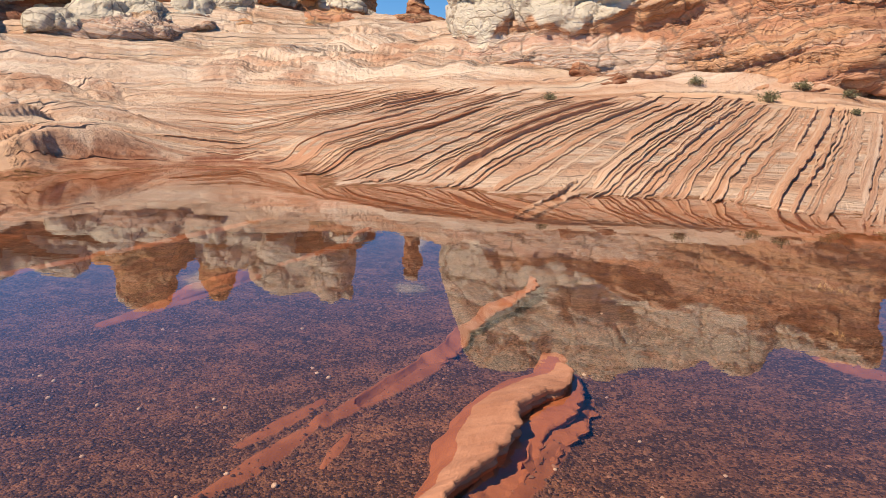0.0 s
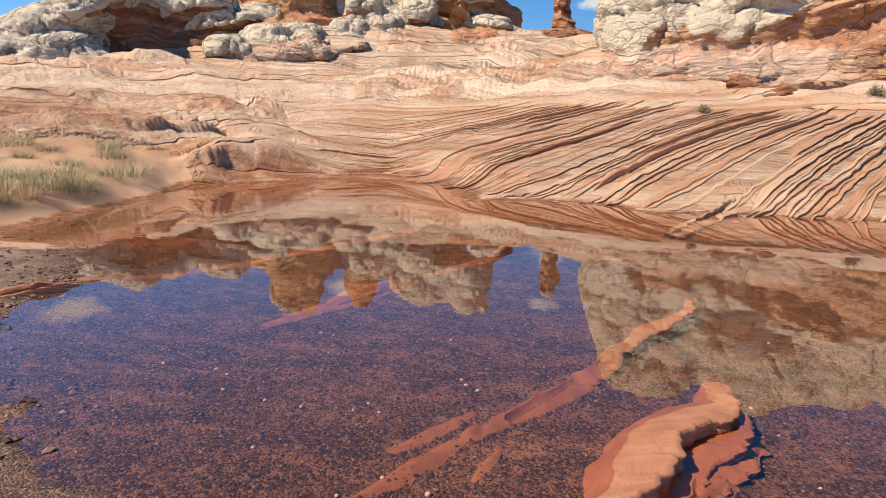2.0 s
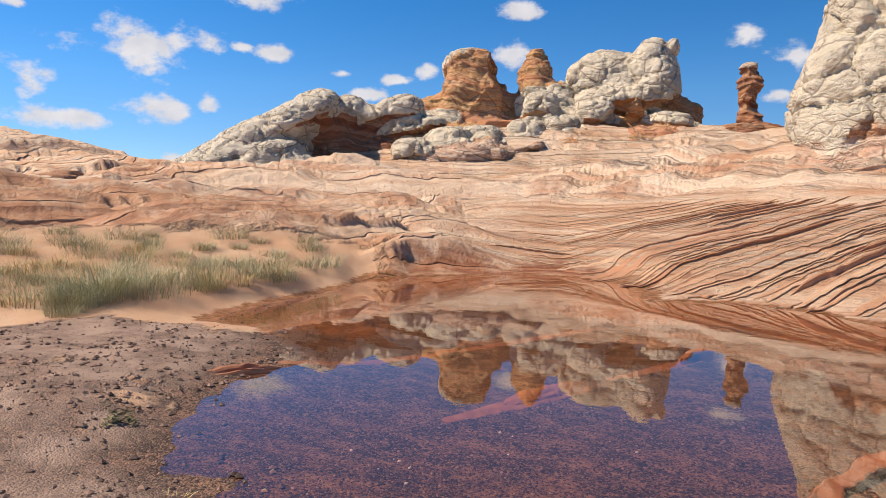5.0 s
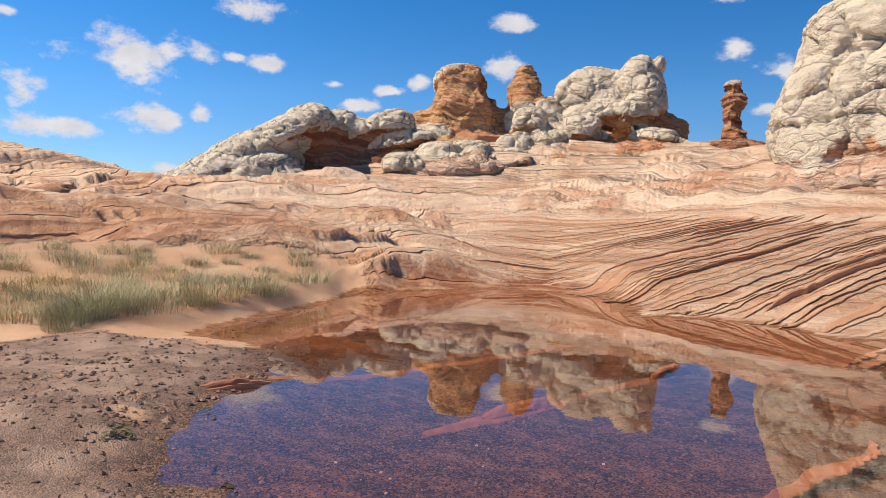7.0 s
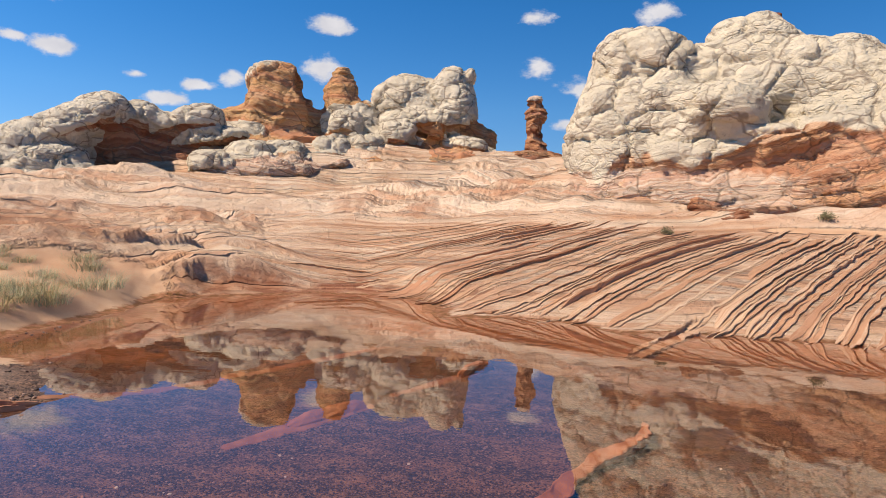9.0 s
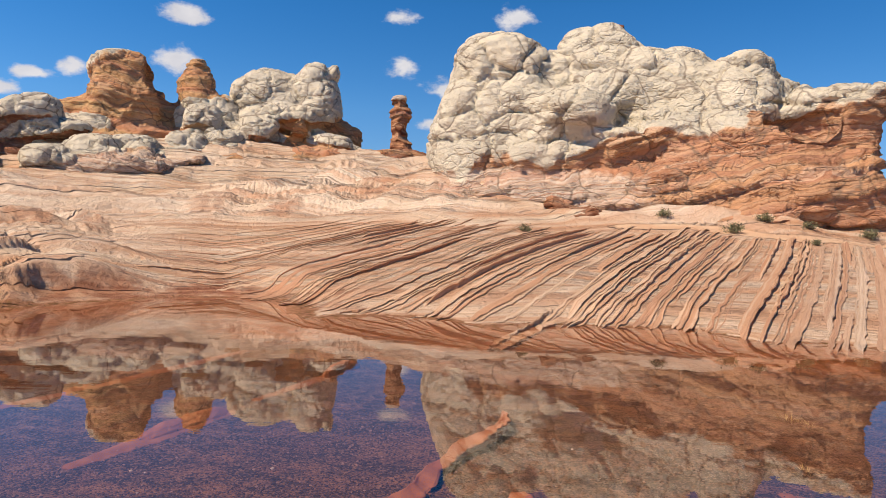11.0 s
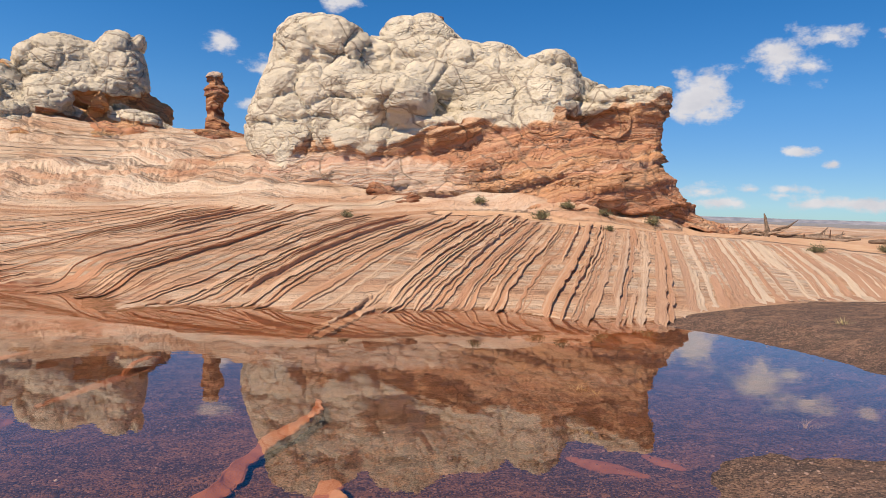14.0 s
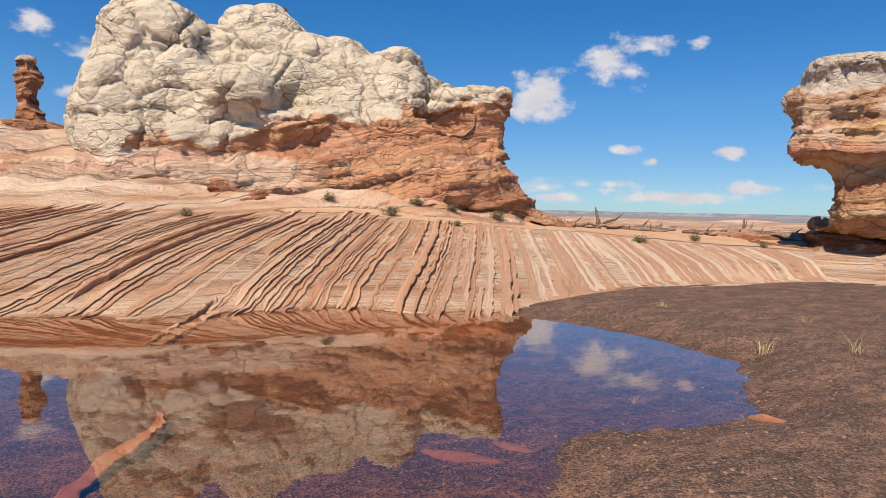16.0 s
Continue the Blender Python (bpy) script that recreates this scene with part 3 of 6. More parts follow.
GROUND, WATER, STRATA = ground_material(), water_material(), strata_material()
ROCK_BUTTE = rock_material("white_capped_sandstone", (0.76, 0.655, 0.50), (0.66, 0.36, 0.19), (0.54, 0.25, 0.14), 0.8, 0.75)
ROCK_RIDGE = rock_material("grey_white_sandstone", (0.73, 0.64, 0.51), (0.30, 0.11, 0.06), (0.42, 0.19, 0.11), 0.6, 0.9)
ROCK_TOWER = rock_material("ochre_sandstone", (0.73, 0.63, 0.485), (0.60, 0.36, 0.17), (0.55, 0.25, 0.12), 0.6, 0.8)
ROCK_NECK = rock_material("pitted_ochre_sandstone", (0.68, 0.58, 0.47), OCHRE, (0.50, 0.25, 0.13), 0.8)
ROCK_PINK = rock_material("pink_layered_sandstone", (0.68, 0.52, 0.39), PINK, (0.50, 0.27, 0.165), 0.6, 0.2)
ROCK_WET = smooth_material()
ROCK_RED = rock_material("red_layered_sandstone", (0.62, 0.47, 0.36), ORANGE, RED, 1.0)

# ---- ground: pool, shores, striped slope, far land ----
POOL_X = [-1.3, -1.75, -2.5, -3.35, -3.86, -4.13, -4.85, -5.4, -6.4, -6.6, -6.6, -7.0, -6.1, -4.8, -3.4, -2.2, -1.9, -0.8, 0.3, 0.9, 1.8,
          4.2, 4.9, 6.1, 6.7, 7.1, 7.0, 7.1, 5.4, 4.5, 3.4, 2.6, 2.2, 1.0, -0.8]
POOL_Y = [1.3, 2.1, 2.5, 2.75, 3.4, 4.1, 5.5, 6.1, 6.0, 7.0, 8.7, 10.7, 11.7, 12.7, 13.0, 12.0, 10.6, 10.9, 10.8, 10.0, 10.4,
          10.2, 9.1, 9.1, 8.0, 7.3, 6.2, 4.9, 3.4, 3.5, 3.6, 2.9, 2.0, 1.2, 1.0]
# the rise behind the shore, by bearing: distance and height of the slope's foot, middle, top and of the land behind
BEARING = [-180, -85, -60, -54, -48, -42, -36, -30, -25, -17, -10, -5, 0, 5, 8, 13, 22, 30, 37, 42, 47, 53, 60, 85, 180]
D0 = [9, 9, 8.6, 8.8, 9.2, 9.5, 11, 12.9, 13.4, 13.9, 11.7, 11.2, 11.0, 10.6, 10.6, 10.5, 10.7, 10.5, 11.5, 13.3, 14.5, 16, 18.5, 20.5, 9]
Z0 = [.1, .12, .1, .1, .08, .05, .02, .02, .02, .02, .02, .02, .02, .02, .02, .02, .02, .02, .05, .12, .15, .15, .15, .15, .1]
D1 = [12, 12, 11.5, 11.5, 11.6, 11.8, 12.6, 15, 15.2, 15.7, 14, 13.8, 13.2, 13, 13, 13, 13.2, 13, 14, 15, 16, 17.2, 19.4, 21.5, 12]
Z1 = [.5, .45, .40, .38, .36, .34, .26, .35, .30, .35, .6, .75, .72, .75, .75, .75, .68, .55, .45, .42, .5, .5, .52, .55, .5]
D2 = [18, 18, 18, 18, 18, 17, 17, 19, 20, 20, 19, 18, 17, 16.5, 16.4, 16.5, 17, 17.5, 18.5, 19, 19.2, 19.6, 20.6, 23, 18]
Z2 = [1, 1.1, 1.2, 1.2, 1.2, 1.1, 1.0, 1.15, 1.1, 1.2, 1.4, 1.52, 1.48, 1.5, 1.5, 1.42, 1.5, 1.3, 1.15, 1.08, .92, .80, .68, .7, 1]
D3 = [27, 27, 26, 26, 26, 25.5, 25, 26, 26, 27, 26, 25, 22.5, 20.5, 19, 19, 19, 20, 21, 22, 22, 23, 24, 30, 27]
Z3 = [3.2, 3.3, 3.2, 2.7, 2.2, 1.95, 2.1, 2.35, 2.35, 2.6, 2.75, 3.0, 3.1, 2.8, 2.2, 1.8, 1.7, 1.5, 1.25, 1.1, 1.02, .95, .92, .95, 3.2]
D4 = [40, 40, 40, 40, 36, 33, 31, 30, 30, 30, 30.5, 31, 31, 27, 26, 26, 26, 27, 28, 29, 30, 30, 30, 36, 40]
Z4 = [2, 2, 1.9, 1.6, 1.7, 3.0, 3.6, 4.0, 4.2, 4.3, 4.4, 4.6, 4.3, 3.5, 3, 2.2, 1.8, 1.4, 1.1, 1.0, .95, .9, .9, .9, 2]


def pool_distance(x, y):
    """Metres from the pool's shore, negative in the water."""
    px, py = np.array(POOL_X), np.array(POOL_Y)
    best, odd = np.full(x.shape, 1e9), np.zeros(x.shape, bool)
    for i in range(len(px)):
        ax, ay, bx, by = px[i - 1], py[i - 1], px[i], py[i]
        ex, ey = bx - ax, by - ay
        t = np.clip(((x - ax) * ex + (y - ay) * ey) / (ex * ex + ey * ey), 0, 1)
        best = np.minimum(best, np.hypot(x - ax - t * ex, y - ay - t * ey))
        if ey:
            odd ^= ((ay > y) != (by > y)) & (x < ex * (y - ay) / ey + ax)
    return np.where(odd, -best, best)


CLAY_RIBS = [(-0.95, 2.4, -0.58, 3.15, 0.06, 0.05), (-0.58, 3.1, 0.1, 4.05, 0.09, 0.06), (-0.92, 2.85, -0.62, 3.35, 0.05, 0.04), (-0.51, 2.72, -0.43, 3.02, 0.03, 0.03),
             (0.42, 2.75, 0.78, 3.3, 0.05, 0.05), (0.20, 2.3, 0.80, 3.4, 0.07, 0.05),
             (-4.2, 4.75, -3.2, 6.35, 0.09, 0.06), (-3.3, 6.2, -2.2, 8.3, 0.09, 0.065), (-2.3, 4.4, -1.62, 5.7, 0.13, 0.06),
             (-1.5, 6.1, -0.7, 7.6, 0.09, 0.06), (2.45, 4.1, 2.7, 3.6, 0.09, 0.035), (2.95, 3.95, 3.0, 3.6, 0.06, 0.03)]


def strike(x):
    """How the bare layers run across the slope: level on the left, ever steeper to the right."""
    left = np.clip(x, -4.4, 0)
    return np.where(x > 0, 0.98 * x + 0.034 * x * x, 0.98 * left + 0.111 * left * left)


KNOBS = [(-9.7, 16.2, 0.8, 0.32), (-8.9, 17.6, 0.55, 0.36), (-8.4, 17.0, 0.5, 0.22), (-5.5, 23.6, 0.5, 0.25), (-2.9, 15.3, 0.38, 0.14), (-10.9, 17.2, 0.9, 0.2), (-13.2, 15.0, 1.1, 0.3),
         (-4.4, 20.5, 0.8, 0.25), (-7.0, 22.0, 0.9, 0.3), (-1.6, 21.0, 0.7, 0.3), (0.6, 19.6, 0.8, 0.35), (-15.4, 13.2, 1.0, 0.35), (-17.5, 13.8, 1.3, 0.4)]


def ground_at(x, y):
    """Height of the ground and what it is made of, at arrays of places."""
    x, y = np.asarray(x, float), np.asarray(y, float)
    flat = np.stack([x, y, np.zeros_like(x)], 1)
    wob = rough_noise(flat, 2.2, 3, 11)
    sd = pool_distance(x + 0.16 * rough_noise(flat, 0.8, 3, 21), y + 0.16 * rough_noise(flat, 0.8, 3, 22))
    d, az = np.hypot(x, y), np.degrees(np.arctan2(x, y))
    dw = d + 0.35 * wob * smooth_step(10, 16, d)
    tab = lambda v: np.interp(az, BEARING, v)
    ds = [tab(D0), tab(D1), tab(D2), tab(D3), tab(D4)]
    zs = [tab(Z0), tab(Z1), tab(Z2), tab(Z3), tab(Z4)]
    rise = zs[0].copy()
    for k in range(4):
        rise += (zs[k + 1] - zs[k]) * np.clip((dw - ds[k]) / (ds[k + 1] - ds[k]), 0, 1)
    # far land sinks to the plain
    rise = rise * (1 - smooth_step(45, 140, d)) - 60 * smooth_step(120, 900, d)
    shore = np.where(sd < 0, -0.10 * smooth_step(0, 1.3, -sd) + 0.03 * np.clip(sd, -0.3, 0), 0.06 * np.clip(sd, 0, 1) + 0.012 * np.clip(sd, 0, 4))
    z = np.where(sd < 0, shore, np.minimum(shore, 0.14) + np.clip(rise - 0.02, 0, None) * smooth_step(0, 0.8, sd))
    slope = smooth_step(-0.6, 1.0, d - ds[0]) * (sd > 0)
    # bedding: straight strike on the striped slope, swirls to the left and above
    strip = smooth_step(-30, -18, az) * (1 - smooth_step(60, 66, az)) * (1 - smooth_step(0.3, 2.0, dw - ds[2]))
    bend = 0.55 * soft_noise(flat, 5.0, 31) + 0.16 * soft_noise(flat, 1.6, 32)
    straight = (y - strike(x)) * 0.62 + bend * 0.4
    across = np.stack([np.radians(az) * 7.0, d, 0 * d], 1)
    swirl = z * 2.6 + 0.22 * d + 0.8 * rough_noise(across, 4.0, 3, 41) + 0.25 * soft_noise(flat, 2.4, 42)
    bed = swirl
    ribs = -0.03 + 0 * x
    curls = (0.10 * np.sin(swirl * 4.0) + 0.40 * rough_noise(across, 2.4, 4, 51, 0.55) + 0.16 * rough_noise(across, 0.7, 3, 52)) * smooth_step(0.0, 2.5, d - ds[0])
    rock = slope * (1 - smooth_step(60, 120, d))
    # broken ledges along the bedding, and small lumps between
    broken = smooth_step(-0.35, 0.25, rough_noise(across, 1.6, 3, 57))
    curls = curls + (0.40 * beds(swirl, 0.55, 53) + 0.14 * beds(swirl, 0.17, 54)) * (1 - 0.75 * smooth_step(-9, -2, az)) * (0.35 + 0.65 * broken) * smooth_step(0.3, 1.5, d - ds[0])
    curls = curls + (0.30 * np.abs(rough_noise(across, 1.7, 3, 58, 0.5)) + 0.42 * smooth_step(15, 19, d) * smooth_step(-0.1, 0.75, rough_noise(across, 3.1, 4, 60, 0.55)) + 0.02 * rough_noise(flat, 0.3, 3, 59)) * smooth_step(0.3, 1.5, d - ds[0])
    knob, ragged = np.zeros_like(x), 1 + 0.4 * rough_noise(flat, 0.5, 3, 55)
    for kx, ky, wide, high in KNOBS:
        away = np.hypot(x - kx, (y - ky) * 0.8) / wide * ragged
        mound = smooth_step(1.0, 0.55, away)
        knob = np.maximum(knob, mound)
        z = z + 0.3 * high * mound
    grass_bank = smooth_step(-30, -35, az) * (1 - smooth_step(13.0, 15.0, d)) * (az > -110)
    flats = smooth_step(0.2, 0.9, dw - ds[2]) * smooth_step(34, 39, az) * (1 - smooth_step(64, 70, az)) * (1 - smooth_step(34, 38, d))
    apron = smooth_step(0.1, 0.6, dw - ds[2] + 0.3) * (1 - smooth_step(0.6, 1.4, dw - ds[2])) * smooth_step(14, 18, az) * (1 - smooth_step(36, 39, az))
    sand = np.clip(grass_bank * (sd > 0) + flats + apron, 0, 1)
    z = z + rock * (1 - sand) * (ribs * strip + curls * (1 - strip)) + sand * 0.06 * rough_noise(flat, 1.2, 3, 61) * smooth_step(0.1, 0.9, sd)
    z = z + 0.010 * rough_noise(flat, 0.35, 3, 71) * (sd < 3)
    gravel = np.where(sd < 0, 1.0, 0.0)
    # low clay-covered ribs of rock across the pool floor
    clay = np.zeros_like(x)
    for x0, y0, x1, y1, wide, high in CLAY_RIBS:
        ex, ey = x1 - x0, y1 - y0
        t = np.clip(((x - x0) * ex + (y - y0) * ey) / (ex * ex + ey * ey), 0, 1)
        away = np.hypot(x - x0 - t * ex, y - y0 - t * ey) * (1 + 0.35 * wob) / (wide * (0.35 + 0.65 * np.sin(np.pi * np.clip(t, 0.08, 0.92))))
        here = smooth_step(1.9, 0.1, away)
        clay = np.maximum(clay, here)
        z = z + 0.55 * high * here * (z < 0.06)
    right_flat = smooth_step(33, 37, az) * (1 - smooth_step(-1.4, -0.3, d - ds[0] + 1.3 * rough_noise(np.stack([x * 0.28, y * 1.7, 0 * x], 1), 1.0, 4, 74))) * (sd >= 0)
    left_flat = smooth_step(-38.5, -40.5, az) * (1 - smooth_step(7.6, 9.0, d + 0.7 * wob)) * (sd >= 0) * np.clip(0.75 + 0.55 * rough_noise(flat, 1.1, 3, 73) - 0.5 * smooth_step(4.6, 3.4, d), 0, 1)
    near_flat = (d < 4.5) * (sd >= 0) * 1.0
    gravel = np.clip(gravel + right_flat + left_flat + near_flat, 0, 1)
    # muddy rim where the bank meets the water on the left and under the striped slope
    mud = smooth_step(-3.0, -0.4, sd) * (1 - smooth_step(0.05, 0.5, sd)) * smooth_step(6.5, 8.6, d) * 0.75 * (az < 36)
    sand = np.where(left_flat + right_flat > 0.5, 0, sand)
    pale = 0.8 * smooth_step(18, 22, d) * smooth_step(-36, -42, az) + (1 - strip) * smooth_step(14.5, 17, d) * smooth_step(-45, -30, az) * (1 - smooth_step(24, 30, az)) + smooth_step(31, 38, az) * strip * slope * 0.8
    red = smooth_step(-34, -30, az) * (1 - smooth_step(-10, -2, az)) * smooth_step(-0.2, 0.1, d - ds[0]) * (1 - smooth_step(0.6, 1.4, d - ds[0]))
    return z, dict(bed=bed, gravel=gravel, sand=sand, mud=mud, dry=np.where(sd < 0, 0, smooth_step(0.0, 0.6, sd)) * (1 - 0.92 * smooth_step(-1.6, 1.6, x)), pale=np.clip(pale, 0, 1), red=np.clip(red + 0.5 * knob + 0.6 * smooth_step(-30, -40, az) * (1 - smooth_step(16, 21, d)) * rock, 0, 1), clay=clay, wild=(1 - 0.4 * strip) * rock)


def make_ground():
    front = np.concatenate([np.arange(-66, -28, 0.11), np.arange(-28, 66, 0.10), np.arange(66, 70.1, 0.5)])
    back = np.concatenate([np.arange(72, 180, 3.0), np.arange(-180, -67, 3.0)])
    az = np.radians(np.concatenate([front, back]))
    r = [0.05]
    while r[-1] < 42:
        r.append(r[-1] * (1.2 if r[-1] < 1.6 else 1.006 if 9 < r[-1] < 30 else 1.0115))
    while r[-1] < 9000:
        r.append(r[-1] * 1.12)
    r = np.array(r)
    A, R = np.meshgrid(az, r)
    x, y = (R * np.sin(A)).ravel(), (R * np.cos(A)).ravel()
    z, atts = ground_at(x, y)
    n, m = len(az), len(r)
    i, j = np.meshgrid(np.arange(n), np.arange(m - 1))
    i, j = i.ravel(), j.ravel()
    k = (i + 1) % n
    faces = np.stack([j * n + i, (j + 1) * n + i, (j + 1) * n + k, j * n + k], 1)
    # the middle
    verts = np.concatenate([np.stack([x, y, z], 1), [[0, 0, z[0]]]])
    atts = {a: np.append(v, v[0]) for a, v in atts.items()}
    ring = np.arange(0, n - n % 2, 2)
    hub = np.full(len(ring), len(verts) - 1)
    faces = np.concatenate([faces, np.stack([hub, ring, (ring + 1) % n, (ring + 2) % n], 1)])
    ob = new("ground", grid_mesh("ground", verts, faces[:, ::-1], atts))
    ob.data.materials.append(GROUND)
    tagged(ob, "pink banded slickrock, red sand and dark gravel ground", "ground", kind="structure")


make_ground()


def make_water():
    mesh = bpy.data.meshes.new("water")
    cx, cy = np.mean(POOL_X), np.mean(POOL_Y)
    pts = [(x + 0.35 * np.sign(x - cx), y + 0.35 * np.sign(y - cy), 0.0) for x, y in zip(POOL_X, POOL_Y)]
    mesh.from_pydata(pts, [], [list(range(len(pts)))[::-1]])
    ob = new("water", mesh)
    mesh.materials.append(WATER)
    tagged(ob, "still shallow rain pool reflecting rocks and sky", "water", kind="structure")


make_water()


# ---- the striped slope: tilted layers laid bare ----
def striped_slope():
    rng = np.random.default_rng(21)
    slope = new("striped_slope")
    tagged(slope, "slope of tilted pink sandstone layers above the pool", "slope", kind="structure")
    xs = np.arange(-10, 21, 0.04)
    s = -9.6
    number = 0
    while s < 12.6:
        wide = float(np.clip(rng.lognormal(math.log(0.080), 0.5), 0.04, 0.26))
        tall = float(np.clip(rng.lognormal(math.log(0.062), 0.6), 0.025, 0.24)) * (0.6 + wide)
        flat = np.stack([xs, np.full_like(xs, s * 1.3), 0 * xs], 1)
        wave = 0.20 * soft_noise(flat, 6.0, 31) + 0.02 * soft_noise(flat, 1.5, 32)
        ragged = 0.028 * soft_noise(flat, 0.35, 200 + number) + 0.026 * soft_noise(flat, 0.11, 201 + number)
        run = strike(xs)
        y0 = (s + wave) / 0.62 + run
        d, az = np.hypot(xs, y0), np.degrees(np.arctan2(xs, y0))
        d0, d2 = np.interp(az, BEARING, D0), np.interp(az, BEARING, D2)
        low = (0.4 * float(rng.uniform(-1, 1)) + 0.12 * soft_noise(flat, 0.9, 300 + number)) * (1 - 0.8 * smooth_step(18, 30, az))
        keep_m = smooth_step(-0.35, 0.35, d - d0 + low + 0.7 * smooth_step(26, 33, az)) * (1 - smooth_step(-0.5, 0.9, d - d2 + 1.6 * low))
        keep_m = keep_m * smooth_step(-27, -19, az + 6 * low) * (1 - smooth_step(60, 64, az))
        keep_m = keep_m * (y0 > 4) * (0.25 + 0.75 * smooth_step(-0.55, -0.1, soft_noise(flat, 2.6, 400 + number)))
        live = np.nonzero(keep_m > 0.02)[0]
        if len(live) > 8:
            a, b = max(live[0] - 1, 0), min(live[-1] + 2, len(xs))
            x, m, edge, base_run = xs[a:b], keep_m[a:b], ragged[a:b], (run + wave / 0.62)[a:b]
            h = tall * (0.65 + 0.45 * soft_noise(flat[a:b], 2.6, 500 + number)) * (0.45 + 0.55 * smooth_step(-16, 2, az[a:b]))
            rows, beds_at = [], []
            under = min(0.05, wide * 0.3)
            for ds, part_h, drop in ((under, 0, -0.22), (under, 0.35, 0), (0.012, 0.62, 0), (0.0, 0.86, 0), (0.014, 1.0, 0), (0.45 * wide, 0.72, 0), (wide + 0.05, 0.15, -0.03)):
                back = 1.0 if ds > 0.3 * wide + 0.02 else 0.0
                y = (s + ds + edge * (1 - back)) / 0.62 + base_run
                z = ground_at(x, y)[0]
                rows.append(np.stack([x, y, z + part_h * h * m + drop - 0.07 * (1 - m)], 1))
                beds_at.append(np.full(len(x), number * 0.613 + ds + 0.3 * part_h * tall))
            n = len(x)
            v = np.concatenate(rows)
            i, j = np.meshgrid(np.arange(n - 1), np.arange(len(rows) - 1))
            i, j = i.ravel(), j.ravel()
            f = np.stack([j * n + i, j * n + i + 1, (j + 1) * n + i + 1, (j + 1) * n + i], 1)
            shown = m[i] + m[i + 1] > 0.02
            az_v = np.degrees(np.arctan2(v[:, 0], v[:, 1]))
            pale = smooth_step(20, 44, az_v) * 0.8
            layer = new("layer", grid_mesh("layer", v, f[shown], dict(bed=np.concatenate(beds_at), pale=pale), False))
            layer.data.materials.append(STRATA)
            layer.parent = slope
        s += wide
        number += 1


striped_slope()


# ---- rock masses ----
def rock(name, label, lobes, material, step, blend, cap_at, cap_soft=0.5, slant=(0, 0), crack=1.2, crack_deep=0.10, strata=0.10,
         bed_size=0.35, rough=0.10, warp=0.12, warp_size=1.5, category="rock", dip=(0.10, 0.05), cap_lump=0.6, pale=None, parts=None, group="", body_crack=0.35, pillow=0.0, lip=0.0):
    """A rock of lobes with ledges, cracks and pits. parts: names of the cap and of the body, as two meshes under one thing."""
    field, lo = rock_field(lobes, step, blend, warp, warp_size)
    verts, faces = surface(field, lo, step)
    nrm = point_normals(verts, faces)
    v = verts
    bed = v[:, 2] + dip[0] * v[:, 0] + dip[1] * v[:, 1] + 0.35 * rough_noise(v, 2.4, 3, 81)
    level = cap_at + slant[0] * (v[:, 0] - v[:, 0].mean()) + slant[1] * (v[:, 1] - v[:, 1].mean())
    cap = smooth_step(-cap_soft, cap_soft, v[:, 2] - level + cap_lump * rough_noise(v, 2.0, 4, 82))
    for l in lobes:
        if l["white"]:
            q = (v - l["at"]) @ l["back"].T / l["size"]
            k = (np.abs(q) ** l["p"]).sum(1) ** (1 / l["p"])
            ragged = 0.12 * rough_noise(v, 0.7, 3, 83)
            here = smooth_step(1.42, 1.15, k + ragged) * (1 if l["white"] == 2 else smooth_step(-0.5, -0.1, q[:, 2] + 2 * ragged))
            cap = np.maximum(cap, here)
    edge = cells(v * (1, 1, 1.5) + 0.3 * np.stack([rough_noise(v, 0.8, 2, s) for s in (91, 92, 93)], 1), crack, 94)
    edge2 = cells(v * (1, 1, 1.9) + 0.1 * np.stack([soft_noise(v, 0.4, s) for s in (95, 96, 97)], 1), crack * 0.4, 98)
    push = -crack_deep * np.exp(-(edge / 0.05) ** 2) * (body_crack + (1 - body_crack) * cap) - 0.35 * crack_deep * np.exp(-(edge2 / 0.12) ** 2) * cap
    push += pillow * cap * (0.4 - np.exp(-edge / 0.20)) + 0.35 * pillow * cap * (0.4 - np.exp(-edge2 / 0.22))
    push += lip * (smooth_step(0.25, 0.6, cap) - 1.2 * np.exp(-((cap - 0.15) / 0.14) ** 2))
    push += strata * (beds(bed, bed_size, 99) + 0.5 * beds(bed, bed_size * 0.4, 100) - 0.45) * (1 - 0.93 * cap)
    push += rough * (1 - 0.75 * cap) * (rough_noise(v, 0.7, 4, 101, 0.6) - 0.35) + 0.5 * rough * (1 - 0.5 * cap) * soft_noise(v, 1.9, 111)
    verts = verts + nrm * push[:, None]
    base = np.array((v[:, 0].mean(), v[:, 1].mean(), v[:, 2].min()))
    atts = dict(cap=cap, bed=bed, pale=np.zeros(len(v)) if pale is None else pale(v))
    if not parts:
        ob = new(name, grid_mesh(name, verts - base, faces, atts))
        ob.data.materials.append(material)
    else:
        ob = new(name)
        upper = cap[faces].mean(1) > 0.5
        for part_name, pick in zip(parts, (upper, ~upper)):
            used = np.unique(faces[pick])
            index = np.zeros(len(v), np.int64)
            index[used] = np.arange(len(used))
            child = new(part_name, grid_mesh(part_name, verts[used] - base, index[faces[pick]], {k: a[used] for k, a in atts.items()}))
            child.data.materials.append(material)
            child.parent = ob
    ob.location = Vector(base)
    return tagged(ob, label, category, group)


